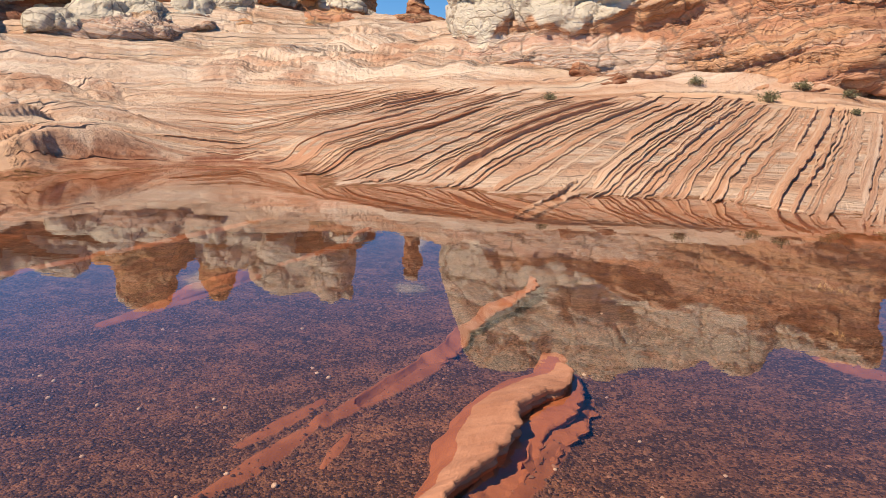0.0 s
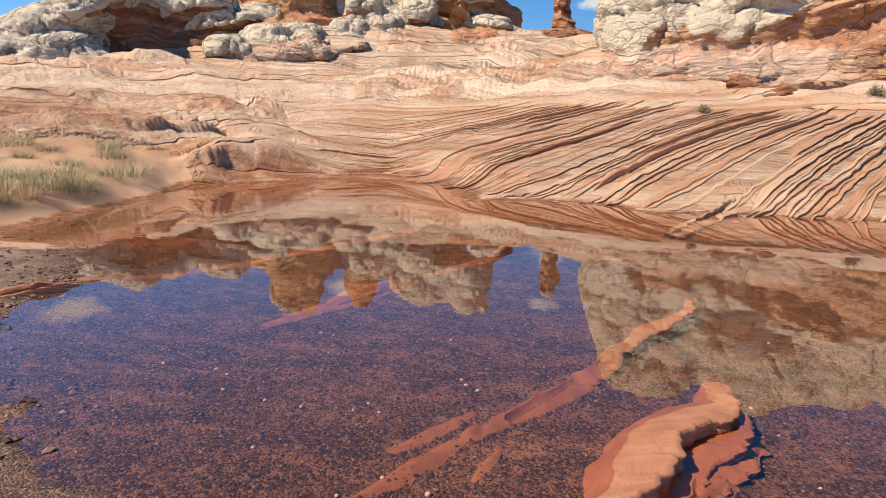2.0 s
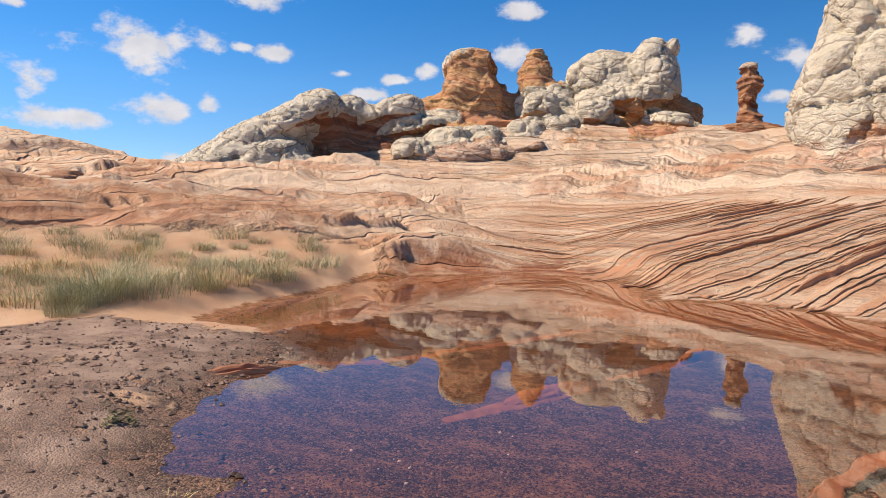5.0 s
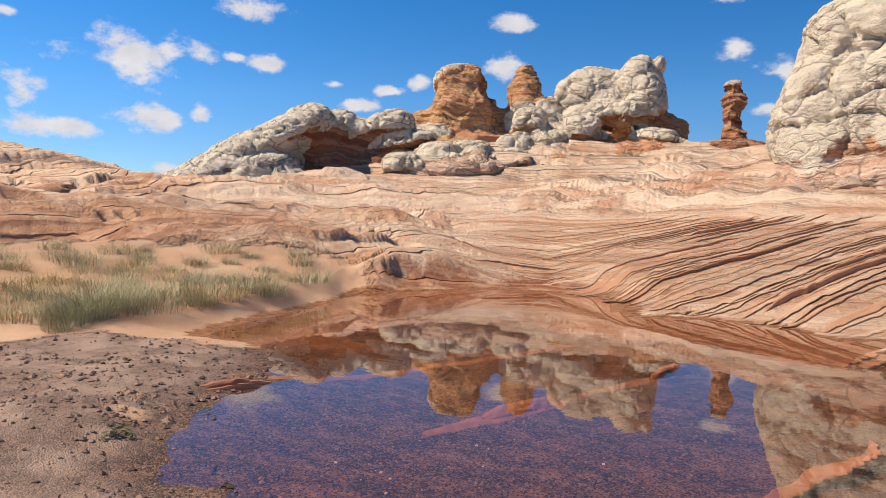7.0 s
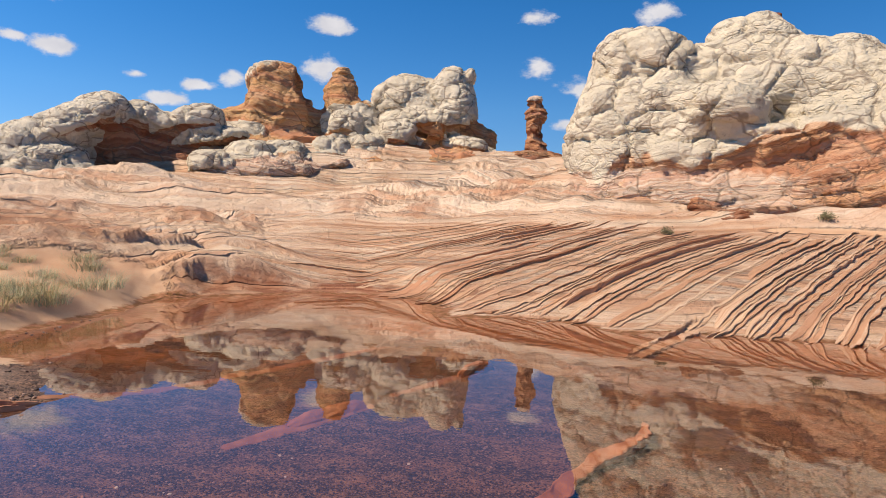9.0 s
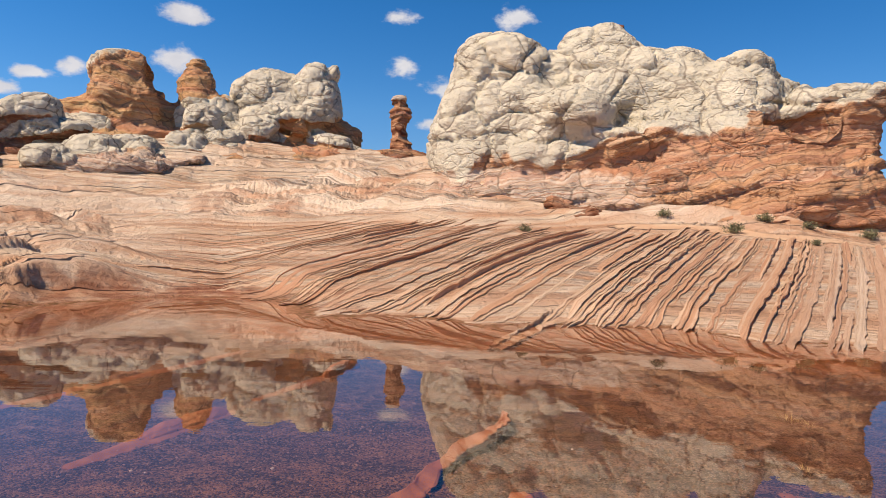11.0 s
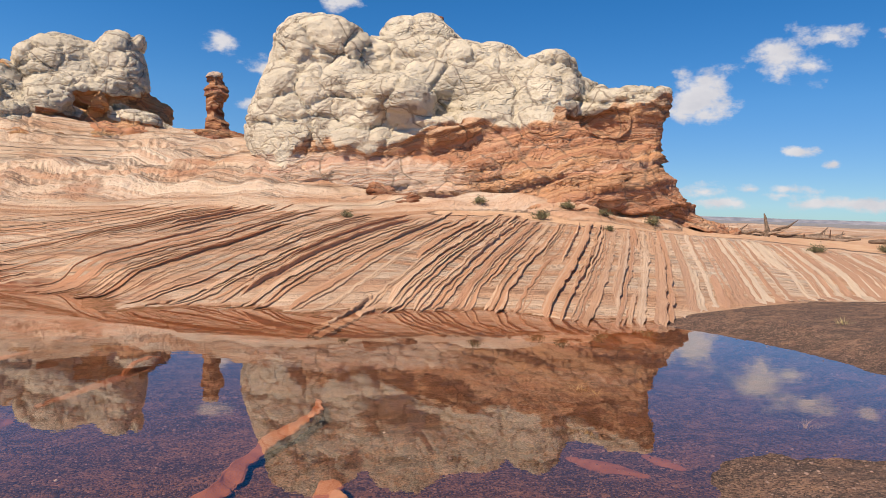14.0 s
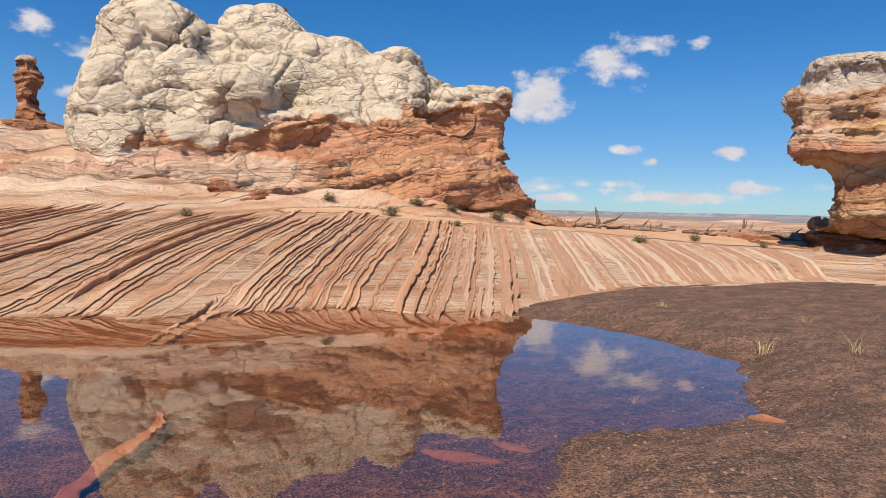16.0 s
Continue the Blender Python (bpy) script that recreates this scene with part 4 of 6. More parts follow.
BUTTE_PALE = lambda v: smooth_step(8.5, 4.0, v[:, 0]) * smooth_step(3.6, 2.9, v[:, 2]) * 0.9
rock("butte", "large white-capped butte of orange and red sandstone", [
    lobe(2.41, 22.39, 6.43, 1.47, 2.20, 1.27, turn=-6, tilt=1, p=3.0),
    lobe(1.05, 21.88, 4.81, 0.67, 1.60, 1.32, turn=-2, tilt=-21, p=2.6),
    lobe(2.51, 21.78, 5.26, 1.68, 1.90, 0.71, turn=-6, tilt=1, p=2.8),
    lobe(1.69, 21.35, 4.26, 1.60, 1.60, 0.61, turn=-4, tilt=-3, p=2.6),
    lobe(3.04, 21.01, 4.31, 0.92, 1.40, 0.72, turn=-8, tilt=21, p=2.4),
    lobe(4.47, 20.15, 4.90, 1.24, 1.70, 0.86, turn=-12, tilt=1, p=2.4),
    lobe(5.91, 22.80, 7.19, 1.53, 1.80, 1.08, turn=-14, tilt=-11, p=2.4),
    lobe(6.12, 22.95, 7.91, 0.63, 1.20, 0.67, turn=-14, tilt=1, p=2.0),
    lobe(4.72, 22.35, 6.53, 1.22, 1.70, 0.88, turn=-11, tilt=7, p=2.8),
    lobe(7.04, 22.07, 6.68, 1.38, 1.80, 0.69, turn=-17, tilt=-9, p=2.6),
    lobe(5.46, 21.67, 5.75, 2.17, 1.60, 0.66, turn=-14, tilt=1, p=3.0),
    lobe(8.33, 21.62, 6.79, 0.85, 1.40, 0.57, turn=-21, tilt=-9, p=2.4),
    lobe(9.75, 20.49, 6.43, 0.90, 1.60, 0.63, turn=-25, tilt=1, p=2.4),
    lobe(9.75, 20.16, 5.85, 0.85, 1.50, 0.43, turn=-25, tilt=-7, p=2.6),
    lobe(8.89, 20.22, 5.51, 1.56, 1.60, 0.65, turn=-23, tilt=6, p=2.8),
    lobe(8.20, 19.85, 4.86, 2.04, 1.50, 0.48, turn=-22, tilt=7, p=2.8),
    lobe(6.27, 19.58, 4.12, 1.46, 1.30, 0.50, turn=-17, tilt=9, p=2.6),
    lobe(12.04, 18.20, 5.10, 0.71, 1.40, 0.48, turn=-33, tilt=1, p=3.5),
    lobe(11.24, 18.93, 5.11, 0.77, 1.30, 0.45, turn=-30, tilt=1, p=3.0),
    lobe(12.26, 18.42, 4.06, 0.64, 1.50, 1.33, turn=-33, tilt=1, p=4.0),
    lobe(11.67, 19.37, 4.02, 1.12, 1.60, 1.14, turn=-31, tilt=1, p=3.0),
    lobe(3.70, 21.11, 3.52, 3.69, 2.10, 0.84, turn=-9, tilt=1, p=3.0),
    lobe(8.98, 19.74, 3.68, 3.33, 2.20, 1.19, turn=-24, tilt=1, p=3.0),
    lobe(4.28, 20.40, 3.49, 0.78, 1.00, 0.71, turn=-11, tilt=1, p=3.0),
    lobe(6.54, 19.29, 2.61, 2.10, 1.50, 0.98, turn=-18, tilt=26, p=2.6),
    lobe(2.89, 20.32, 2.46, 3.15, 1.70, 0.73, turn=-8, tilt=1, p=2.6),
    lobe(1.41, 20.66, 2.21, 1.66, 1.40, 0.52, turn=-3, tilt=1, p=2.6),
    lobe(9.61, 18.67, 2.44, 3.17, 2.20, 1.18, turn=-27, tilt=1, p=2.6),
    lobe(11.87, 18.20, 2.23, 1.75, 1.90, 1.01, turn=-33, tilt=-19, p=2.6),
    lobe(13.54, 17.39, 1.44, 1.52, 1.30, 0.53, turn=-37, tilt=-16, p=2.4),
    lobe(7.42, 17.69, 1.59, 2.54, 1.20, 0.39, turn=-22, tilt=6, p=2.6),
    lobe(5.17, 18.13, 1.66, 1.61, 1.00, 0.29, turn=-15, tilt=1, p=2.6),
    lobe(9.67, 17.74, 3.34, 0.44, 0.60, 0.27, turn=-28, tilt=-9, p=2.4),
    dent(10.08, 17.97, 4.45, 0.72, 0.60, 0.39, turn=-29, tilt=1, p=2.5),
    dent(1.30, 20.77, 4.56, 0.27, 0.50, 0.28, turn=-3, tilt=1, p=2.0),
    dent(5.84, 19.40, 4.55, 0.28, 0.40, 0.25, turn=-16, tilt=31, p=2.0),
    lobe(7.11, 22.46, 4.64, 5.90, 1.70, 2.14, turn=-17, tilt=1, p=3.0),
    lobe(11.19, 19.99, 3.47, 2.29, 1.50, 1.94, turn=-29, tilt=1, p=3.0),
    lobe(2.35, 22.4, 5.5, 1.65, 2.1, 2.1, turn=-6, p=3.0),
    lobe(1.95, 21.7, 4.5, 1.75, 1.9, 1.4, turn=-5, tilt=-6, p=2.8),
    lobe(3.60, 21.3, 4.7, 1.60, 1.8, 1.1, turn=-9, tilt=4, p=2.8),
    lobe(6.20, 21.9, 5.9, 2.30, 1.8, 1.3, turn=-16, tilt=-6, p=2.8),
    lobe(8.80, 20.9, 5.5, 1.70, 1.8, 1.1, turn=-23, tilt=-4, p=2.8),
], ROCK_BUTTE, 0.075, 0.46, 4.15, slant=(0.19, 0), crack=1.9, crack_deep=0.17, pillow=0.05, lip=0.06, strata=0.26, rough=0.15, body_crack=0.6, warp=0.05, bed_size=0.34, category="butte",
     pale=BUTTE_PALE, parts=("white_cap", "red_base"), dip=(-0.16, 0.05), cap_soft=0.35, cap_lump=1.1)
rock("ridge", "grey-white slab ridge over a dark red base", [
    lobe(-20.34, 22.63, 4.01, 3.63, 3.60, 0.86, turn=42, tilt=28, p=2.8, white=1),
    lobe(-18.55, 24.11, 5.05, 1.01, 1.90, 1.13, turn=37, tilt=21, p=2.8, white=1),
    lobe(-21.39, 20.23, 2.78, 1.99, 3.00, 0.52, turn=46, tilt=21, p=2.4, white=2),
    lobe(-17.56, 25.44, 5.32, 0.73, 1.60, 0.74, turn=34, tilt=1, p=2.6, white=1),
    lobe(-15.76, 26.59, 5.38, 1.17, 1.80, 0.80, turn=30, tilt=6, p=2.4, white=1),
    lobe(-16.65, 25.57, 5.07, 0.62, 1.20, 0.58, turn=33, tilt=21, p=2.4, white=1),
    lobe(-14.83, 26.54, 4.68, 1.44, 1.30, 0.42, turn=29, tilt=11, p=2.4, white=1),
    lobe(-18.55, 24.74, 4.09, 2.57, 1.60, 0.58, turn=37, tilt=-2, p=2.8),
    lobe(-17.60, 25.17, 3.65, 3.87, 1.60, 0.47, turn=35, tilt=-1, p=2.8),
    lobe(-17.65, 21.20, 2.85, 1.35, 1.30, 0.42, turn=40, tilt=-8, p=2.6, white=2),
    lobe(-15.95, 20.70, 2.45, 1.25, 1.10, 0.36, turn=38, tilt=-10, p=2.6, white=1),
    lobe(-14.80, 20.45, 2.10, 0.80, 0.90, 0.30, turn=36, tilt=-12, p=2.6, white=1),
    lobe(-18.60, 20.80, 3.10, 1.70, 1.60, 0.50, turn=42, tilt=15, p=2.6, white=2),
    lobe(-18.90, 18.90, 2.15, 2.20, 1.90, 0.38, turn=44, tilt=8, p=2.6, white=2),
    lobe(-20.70, 18.90, 2.45, 1.90, 2.20, 0.42, turn=46, tilt=18, p=2.6, white=2),
    lobe(-19.30, 22.00, 3.75, 1.60, 1.80, 0.55, turn=42, tilt=24, p=2.6, white=2),
    lobe(-18.85, 25.14, 4.39, 4.44, 1.80, 1.06, turn=37, tilt=5, p=2.8),
    lobe(-20.68, 23.00, 3.29, 4.18, 2.50, 0.77, turn=42, tilt=19, p=2.6),
    lobe(-18.67, 24.90, 3.25, 5.68, 2.00, 0.95, turn=37, tilt=1, p=2.8),
], ROCK_RIDGE, 0.085, 0.42, 20, crack=1.2, crack_deep=0.14, pillow=0.06, lip=0.07, rough=0.06, warp=0.06, category="ridge", parts=("white_slab", "red_base"), cap_soft=0.3)
TOWER_PALE = lambda v: smooth_step(4.7, 3.5, v[:, 2] + 0.4 * rough_noise(v, 1.0, 3, 88))
rock("tower_rock", "ochre and white sandstone towers on a rocky rise", [
    lobe(-14.07, 30.84, 7.56, 1.45, 1.90, 1.30, turn=24, tilt=1, p=3.6),
    lobe(-13.93, 30.46, 6.16, 1.60, 2.00, 1.45, turn=24, tilt=1, p=4.0),
    lobe(-15.03, 29.49, 5.31, 1.14, 1.40, 0.46, turn=27, tilt=1, p=2.6, white=1),
    lobe(-14.04, 29.75, 4.69, 2.44, 2.20, 0.74, turn=25, tilt=9, p=2.6),
    lobe(-15.52, 26.73, 3.85, 0.85, 1.20, 0.58, turn=30, tilt=16, p=2.6, white=1),
    lobe(-11.25, 32.50, 8.49, 0.59, 1.10, 0.90, turn=19, tilt=1, p=1.8),
    lobe(-11.22, 32.30, 7.62, 1.00, 1.30, 0.83, turn=19, tilt=1, p=2.4),
    lobe(-10.71, 32.36, 6.84, 1.46, 1.50, 0.65, turn=18, tilt=-9, p=2.6),
    lobe(-12.79, 31.93, 7.17, 0.30, 0.60, 0.36, turn=22, tilt=1, p=2.4),
    lobe(-8.37, 33.35, 7.62, 1.44, 1.80, 1.17, turn=14, tilt=26, p=2.6, white=1),
    lobe(-5.88, 33.36, 8.02, 0.77, 1.40, 1.20, turn=10, tilt=-17, p=2.8, white=1),
    lobe(-5.42, 33.24, 6.80, 1.02, 1.50, 1.12, turn=9, tilt=16, p=2.6, white=1),
    lobe(-4.84, 33.53, 8.76, 0.24, 0.70, 0.40, turn=8, tilt=-14, p=2.0, white=1),
    lobe(-6.92, 32.66, 6.33, 1.80, 1.60, 0.73, turn=12, tilt=1, p=2.8, white=1),
    lobe(-10.31, 31.65, 5.80, 1.24, 1.40, 0.97, turn=18, tilt=1, p=2.8, white=1),
    lobe(-8.45, 32.19, 5.79, 1.11, 1.40, 0.68, turn=15, tilt=11, p=2.8, white=1),
    lobe(-8.72, 32.23, 4.95, 4.45, 2.20, 0.74, turn=15, tilt=-3, p=2.8),
    lobe(-4.52, 32.56, 4.81, 1.34, 1.60, 0.59, turn=8, tilt=-21, p=2.6, white=1),
    lobe(-3.55, 32.28, 4.66, 1.00, 1.30, 0.37, turn=6, tilt=-21, p=2.6),
    lobe(-11.46, 30.83, 4.50, 3.09, 2.00, 0.73, turn=20, tilt=1, p=2.6),
    lobe(-9.49, 28.87, 3.58, 2.06, 1.20, 0.34, turn=18, tilt=16, p=2.6),
    lobe(-7.30, 33.30, 7.25, 2.00, 1.50, 1.20, turn=13, tilt=16, p=2.8, white=1),
    lobe(-5.75, 33.10, 7.10, 1.10, 1.50, 1.60, turn=10, tilt=-10, p=2.8, white=1),
    lobe(-14.10, 24.80, 3.45, 0.85, 1.20, 0.62, turn=28, tilt=10, p=2.8, white=1),
    lobe(-13.10, 26.20, 3.95, 1.00, 1.40, 0.66, turn=26, tilt=8, p=2.8, white=1),
    lobe(-11.90, 27.20, 4.15, 0.95, 1.30, 0.58, turn=25, tilt=-6, p=2.8, white=1),
    lobe(-12.70, 27.00, 3.20, 2.90, 3.00, 0.85, turn=25, tilt=4, p=2.6),
    lobe(-11.55, 25.70, 3.40, 0.85, 0.80, 0.36, turn=24, tilt=34, p=2.6),
    lobe(-9.75, 26.60, 3.65, 0.90, 0.70, 0.32, turn=20, tilt=20, p=2.6),
    lobe(-10.40, 28.70, 4.50, 0.85, 1.00, 0.60, turn=20, tilt=5, p=2.8, white=1),
    lobe(-10.05, 29.60, 5.65, 0.80, 0.90, 0.78, turn=19, tilt=-4, p=3.0, white=1),
    lobe(-8.95, 29.40, 4.72, 0.78, 1.00, 0.62, turn=17, tilt=10, p=2.8, white=1),
    lobe(-7.70, 30.20, 5.30, 0.90, 1.00, 0.74, turn=15, tilt=-6, p=2.8, white=1),
    lobe(-6.05, 31.00, 5.70, 0.55, 0.80, 0.55, turn=11, tilt=8, p=2.6),
    lobe(-4.26, 30.30, 4.98, 0.78, 0.90, 0.42, turn=8, tilt=-10, p=2.6, white=1),
    lobe(-4.15, 27.90, 3.60, 0.55, 0.70, 0.30, turn=8, tilt=14, p=2.6),
    lobe(-9.00, 29.60, 3.50, 4.60, 2.60, 1.00, turn=17, tilt=2, p=2.6),
    lobe(-5.00, 30.60, 3.95, 2.30, 2.00, 0.90, turn=9, tilt=-4, p=2.6),
    dent(-7.45, 28.50, 4.35, 0.52, 0.90, 0.42, turn=14, p=2.0),
    dent(-6.90, 30.00, 5.20, 0.30, 0.60, 0.35, turn=12, p=2.0),
    dent(-12.51, 30.42, 7.81, 0.34, 1.50, 0.80, turn=22, tilt=1, p=2.0),
    dent(-11.16, 30.30, 6.19, 0.39, 0.60, 0.50, turn=20, tilt=1, p=2.0),
    dent(-7.75, 30.10, 4.46, 0.62, 0.70, 0.42, turn=14, tilt=1, p=2.0),
    dent(-6.19, 31.07, 5.83, 0.57, 0.60, 0.32, turn=11, tilt=1, p=2.0),
    lobe(-9.84, 33.05, 5.66, 6.68, 1.60, 1.33, turn=16, tilt=1, p=3.0),
    lobe(-14.65, 31.01, 5.46, 3.26, 1.60, 1.48, turn=25, tilt=1, p=3.0),
    lobe(-6.88, 33.79, 6.90, 2.25, 1.30, 1.74, turn=11, tilt=1, p=3.0),
    lobe(-10.50, 32.43, 3.90, 8.35, 2.00, 1.05, turn=18, tilt=1, p=2.8),
], ROCK_TOWER, 0.08, 0.34, 10.0, slant=(0.4, 0), crack=1.25, crack_deep=0.12, pillow=0.05, lip=0.09, strata=0.16, rough=0.16, warp=0.06, category="rock tower", parts=("pale_cap", "ochre_base"), pale=TOWER_PALE)
rock("saddle_rock", "low layered orange rock under the hoodoo", [
    lobe(-1.45, 31.34, 3.96, 2.51, 2.00, 0.90, turn=3, tilt=1, p=3.0),
    lobe(-1.67, 30.83, 4.48, 1.41, 1.50, 0.39, turn=3, tilt=1, p=3.0),
    lobe(-3.01, 31.73, 4.49, 0.82, 1.40, 0.36, turn=5, tilt=11, p=2.6),
    lobe(-1.44, 31.84, 3.37, 3.01, 2.00, 0.91, turn=3, tilt=1, p=3.0),
], ROCK_RED, 0.10, 0.3, 8.0, strata=0.2, bed_size=0.3)
rock("hoodoo", "slim red hoodoo with a pale cap", [
    lobe(-1.33, 31.84, 5.11, 0.60, 0.70, 0.46, turn=2, tilt=1, p=3.0),
    lobe(-1.43, 31.84, 5.95, 0.44, 0.55, 0.66, turn=3, tilt=6, p=2.6),
    lobe(-1.32, 31.85, 6.68, 0.54, 0.60, 0.46, turn=2, tilt=-3, p=2.6),
    lobe(-1.44, 31.84, 7.28, 0.40, 0.50, 0.31, turn=3, tilt=-19, p=2.4),
    dent(-1.88, 31.32, 6.24, 0.19, 0.50, 0.30, turn=3, tilt=1, p=2.0),
    dent(-1.01, 31.36, 5.87, 0.11, 0.50, 0.20, turn=2, tilt=1, p=2.0),
], ROCK_RED, 0.05, 0.12, 7.25, cap_soft=0.15, cap_lump=0.12, crack=0.8, crack_deep=0.06, strata=0.10, bed_size=0.3, warp=0.06, warp_size=0.6,
     category="hoodoo", rough=0.12, parts=("cap", "column"))
MUSHROOM_PALE = lambda v: smooth_step(2.4, 3.0, v[:, 2]) * 0.45
rock("mushroom_rock", "pitted mushroom rock with white cap and ochre neck", [
    lobe(18.49, 10.17, 5.52, 1.30, 1.90, 0.50, turn=-61, tilt=1, p=2.8),
    lobe(18.42, 10.30, 4.53, 1.49, 2.00, 0.96, turn=-60, tilt=1, p=2.6),
    lobe(17.84, 10.49, 3.70, 0.99, 1.60, 0.71, turn=-59, tilt=-9, p=2.4),
    lobe(18.89, 9.85, 3.84, 1.42, 2.00, 0.95, turn=-62, tilt=1, p=2.6),
    lobe(18.89, 9.87, 2.82, 1.08, 1.50, 0.40, turn=-62, tilt=-11, p=2.4),
    lobe(18.88, 9.89, 2.03, 0.98, 1.50, 0.89, turn=-62, tilt=1, p=3.4),
    lobe(20.01, 10.30, 1.31, 1.75, 1.80, 0.35, turn=-62, tilt=-7, p=2.6),
], ROCK_NECK, 0.07, 0.2, 5.2, crack=0.8, crack_deep=0.10, strata=0.20, rough=0.34, category="rock", pale=MUSHROOM_PALE, parts=("white_cap", "ochre_stem"))

rock("boulder", "dark brown capstone boulder on the butte's peak", [
    lobe(6.45, 22.76, 8.35, 0.27, 0.30, 0.19, turn=-15, tilt=-14, p=2.6),
], ROCK_RED, 0.04, 0.1, 20, crack=0.5, crack_deep=0.05, strata=0.06, bed_size=0.15, category="boulder", warp=0.05, warp_size=0.5)
rock("rock_platform", "low red layered rock shelf at the mushroom rock's foot", [
    lobe(19.80, 10.69, 0.66, 1.66, 1.40, 0.20, turn=-61, tilt=-3, p=3.0),
    lobe(19.47, 11.66, 0.74, 2.21, 1.40, 0.20, turn=-59, tilt=-5, p=3.0),
    lobe(20.34, 10.54, 1.04, 1.79, 1.60, 0.26, turn=-62, tilt=-5, p=3.0),
    lobe(19.72, 13.12, 0.90, 1.94, 1.10, 0.16, turn=-56, tilt=-4, p=3.0),
], ROCK_RED, 0.06, 0.15, 20, crack=0.9, crack_deep=0.05, strata=0.14, bed_size=0.14, warp=0.06, category="rock shelf")
# ---- outcrops on the slopes ----
OUTCROP = dict(step=0.05, blend=0.12, crack=0.7, crack_deep=0.04, strata=0.14, bed_size=0.16, rough=0.24, warp=0.16, warp_size=0.9, category="outcrop", group="outcrops on the slope")
rock("boulder", "dark red knobbly boulder at the foot of the butte", [
    lobe(4.21, 17.72, 1.80, 0.48, 0.45, 0.30, turn=-13, tilt=1, p=2.4),
    lobe(3.76, 18.28, 2.05, 0.56, 0.50, 0.28, turn=-11, tilt=-19, p=2.4),
], ROCK_RED, cap_at=9, **dict(OUTCROP, category="boulder", group=""))
for lobes in ([
    lobe(-0.65, 25.97, 2.80, 1.00, 0.80, 0.29, turn=1, tilt=37, p=2.6),
    lobe(-1.40, 25.94, 2.62, 0.44, 0.70, 0.31, turn=3, tilt=2, p=2.6),
], [
    lobe(0.92, 22.46, 2.73, 0.29, 0.50, 0.41, turn=-2, tilt=32, p=2.4),
]):
    rock("outcrop", "cream lumpy sandstone band bulging from the slope", lobes, ROCK_PINK, cap_at=-5, **OUTCROP)
for lobes in ([
    lobe(-15.0, 12.9, 1.42, 1.3, 1.3, 0.26, turn=50, tilt=-6, p=2.6),
    lobe(-13.6, 13.4, 1.24, 1.3, 1.1, 0.20, turn=46, tilt=-9, p=2.6),
], [
    lobe(-12.9, 10.1, 0.90, 1.2, 0.9, 0.14, turn=52, tilt=6, p=2.6),
], [
    lobe(-18.2, 11.9, 1.9, 1.0, 1.0, 0.22, turn=58, tilt=-5, p=2.6),
]):
    rock("rock_ledge", "smooth pinkish overhanging ledge jutting from the slickrock", lobes, ROCK_PINK, cap_at=30,
         **dict(OUTCROP, category="ledge", group="ledges", strata=0.08, rough=0.10, warp=0.08, lip=0.02))
# ---- ledges in and round the pool ----
def slab(label, line, wide, tall, seed, sharp=1):
    """A tilted bed of rock along a bent line: a smooth dip slope on one side, a broken, undercut edge on the other (sharp: 1 right, -1 left)."""
    n = 120
    t = np.linspace(0, 1, n)
    pts = np.array(line, float)
    k = np.linspace(0, 1, len(pts))
    mid = np.stack([np.interp(t, k, pts[:, 0]), np.interp(t, k, pts[:, 1])], 1)
    mid = np.stack([np.convolve(np.pad(mid[:, c], 9, mode="edge"), np.ones(19) / 19, "valid") for c in (0, 1)], 1)
    way = np.gradient(mid, axis=0)
    way /= np.linalg.norm(way, axis=1, keepdims=True)
    side = np.stack([way[:, 1], -way[:, 0]], 1) * sharp
    along = np.stack([mid[:, 0], mid[:, 1], np.full(n, seed * 3.7)], 1)
    ends = np.sin(np.pi * np.clip(t, 0.0, 1.0)) ** 0.35
    w = wide * ends * (1 + 0.25 * rough_noise(along, 0.5, 3, seed))
    h = (tall + 0.1) * ends * (1 + 0.22 * rough_noise(along, 0.6, 3, seed + 1)) - 0.1
    nick = 0.35 * rough_noise(along, 0.5, 4, seed + 2, 0.65)
    rows, bed = [], []
    shape = ((-1.0, -0.12), (-0.8, 0.05), (-0.5, 0.42), (-0.15, 0.74), (0.2, 0.93), (0.55, 1.0), (0.78, 0.97), (0.90, 0.84), (0.92, 0.66), (0.80, 0.52), (0.86, 0.40), (0.62, 0.24), (0.66, 0.1), (0.4, -0.12))
    for u, up in shape:
        cut = nick * (u > 0.3) * wide
        p = mid + side * (u * w + cut)[:, None]
        base = -0.11
        z = base + (h - base) * up if up >= 0 else np.full(n, base + up * 0.2)
        rough = np.stack([p[:, 0], p[:, 1], np.full(n, up)], 1)
        rows.append(np.stack([p[:, 0], p[:, 1], z + 0.022 * rough_noise(rough, 0.12, 4, seed + 3)], 1))
        bed.append(z + 0.02 * u)
    v = np.concatenate(rows)
    i, j = np.meshgrid(np.arange(n - 1), np.arange(len(rows) - 1))
    i, j = i.ravel(), j.ravel()
    f = np.stack([j * n + i, j * n + i + 1, (j + 1) * n + i + 1, (j + 1) * n + i], 1)
    base = np.array((mid[:, 0].mean(), mid[:, 1].mean(), -0.12))
    ob = new("sandstone_ledge", grid_mesh("sandstone_ledge", v - base, f if sharp < 0 else f[:, ::-1], dict(bed=np.concatenate(bed)), False))
    ob.location = Vector(base)
    ob.data.materials.append(ROCK_WET)
    return tagged(ob, label, "ledge", "ledges in the pool")


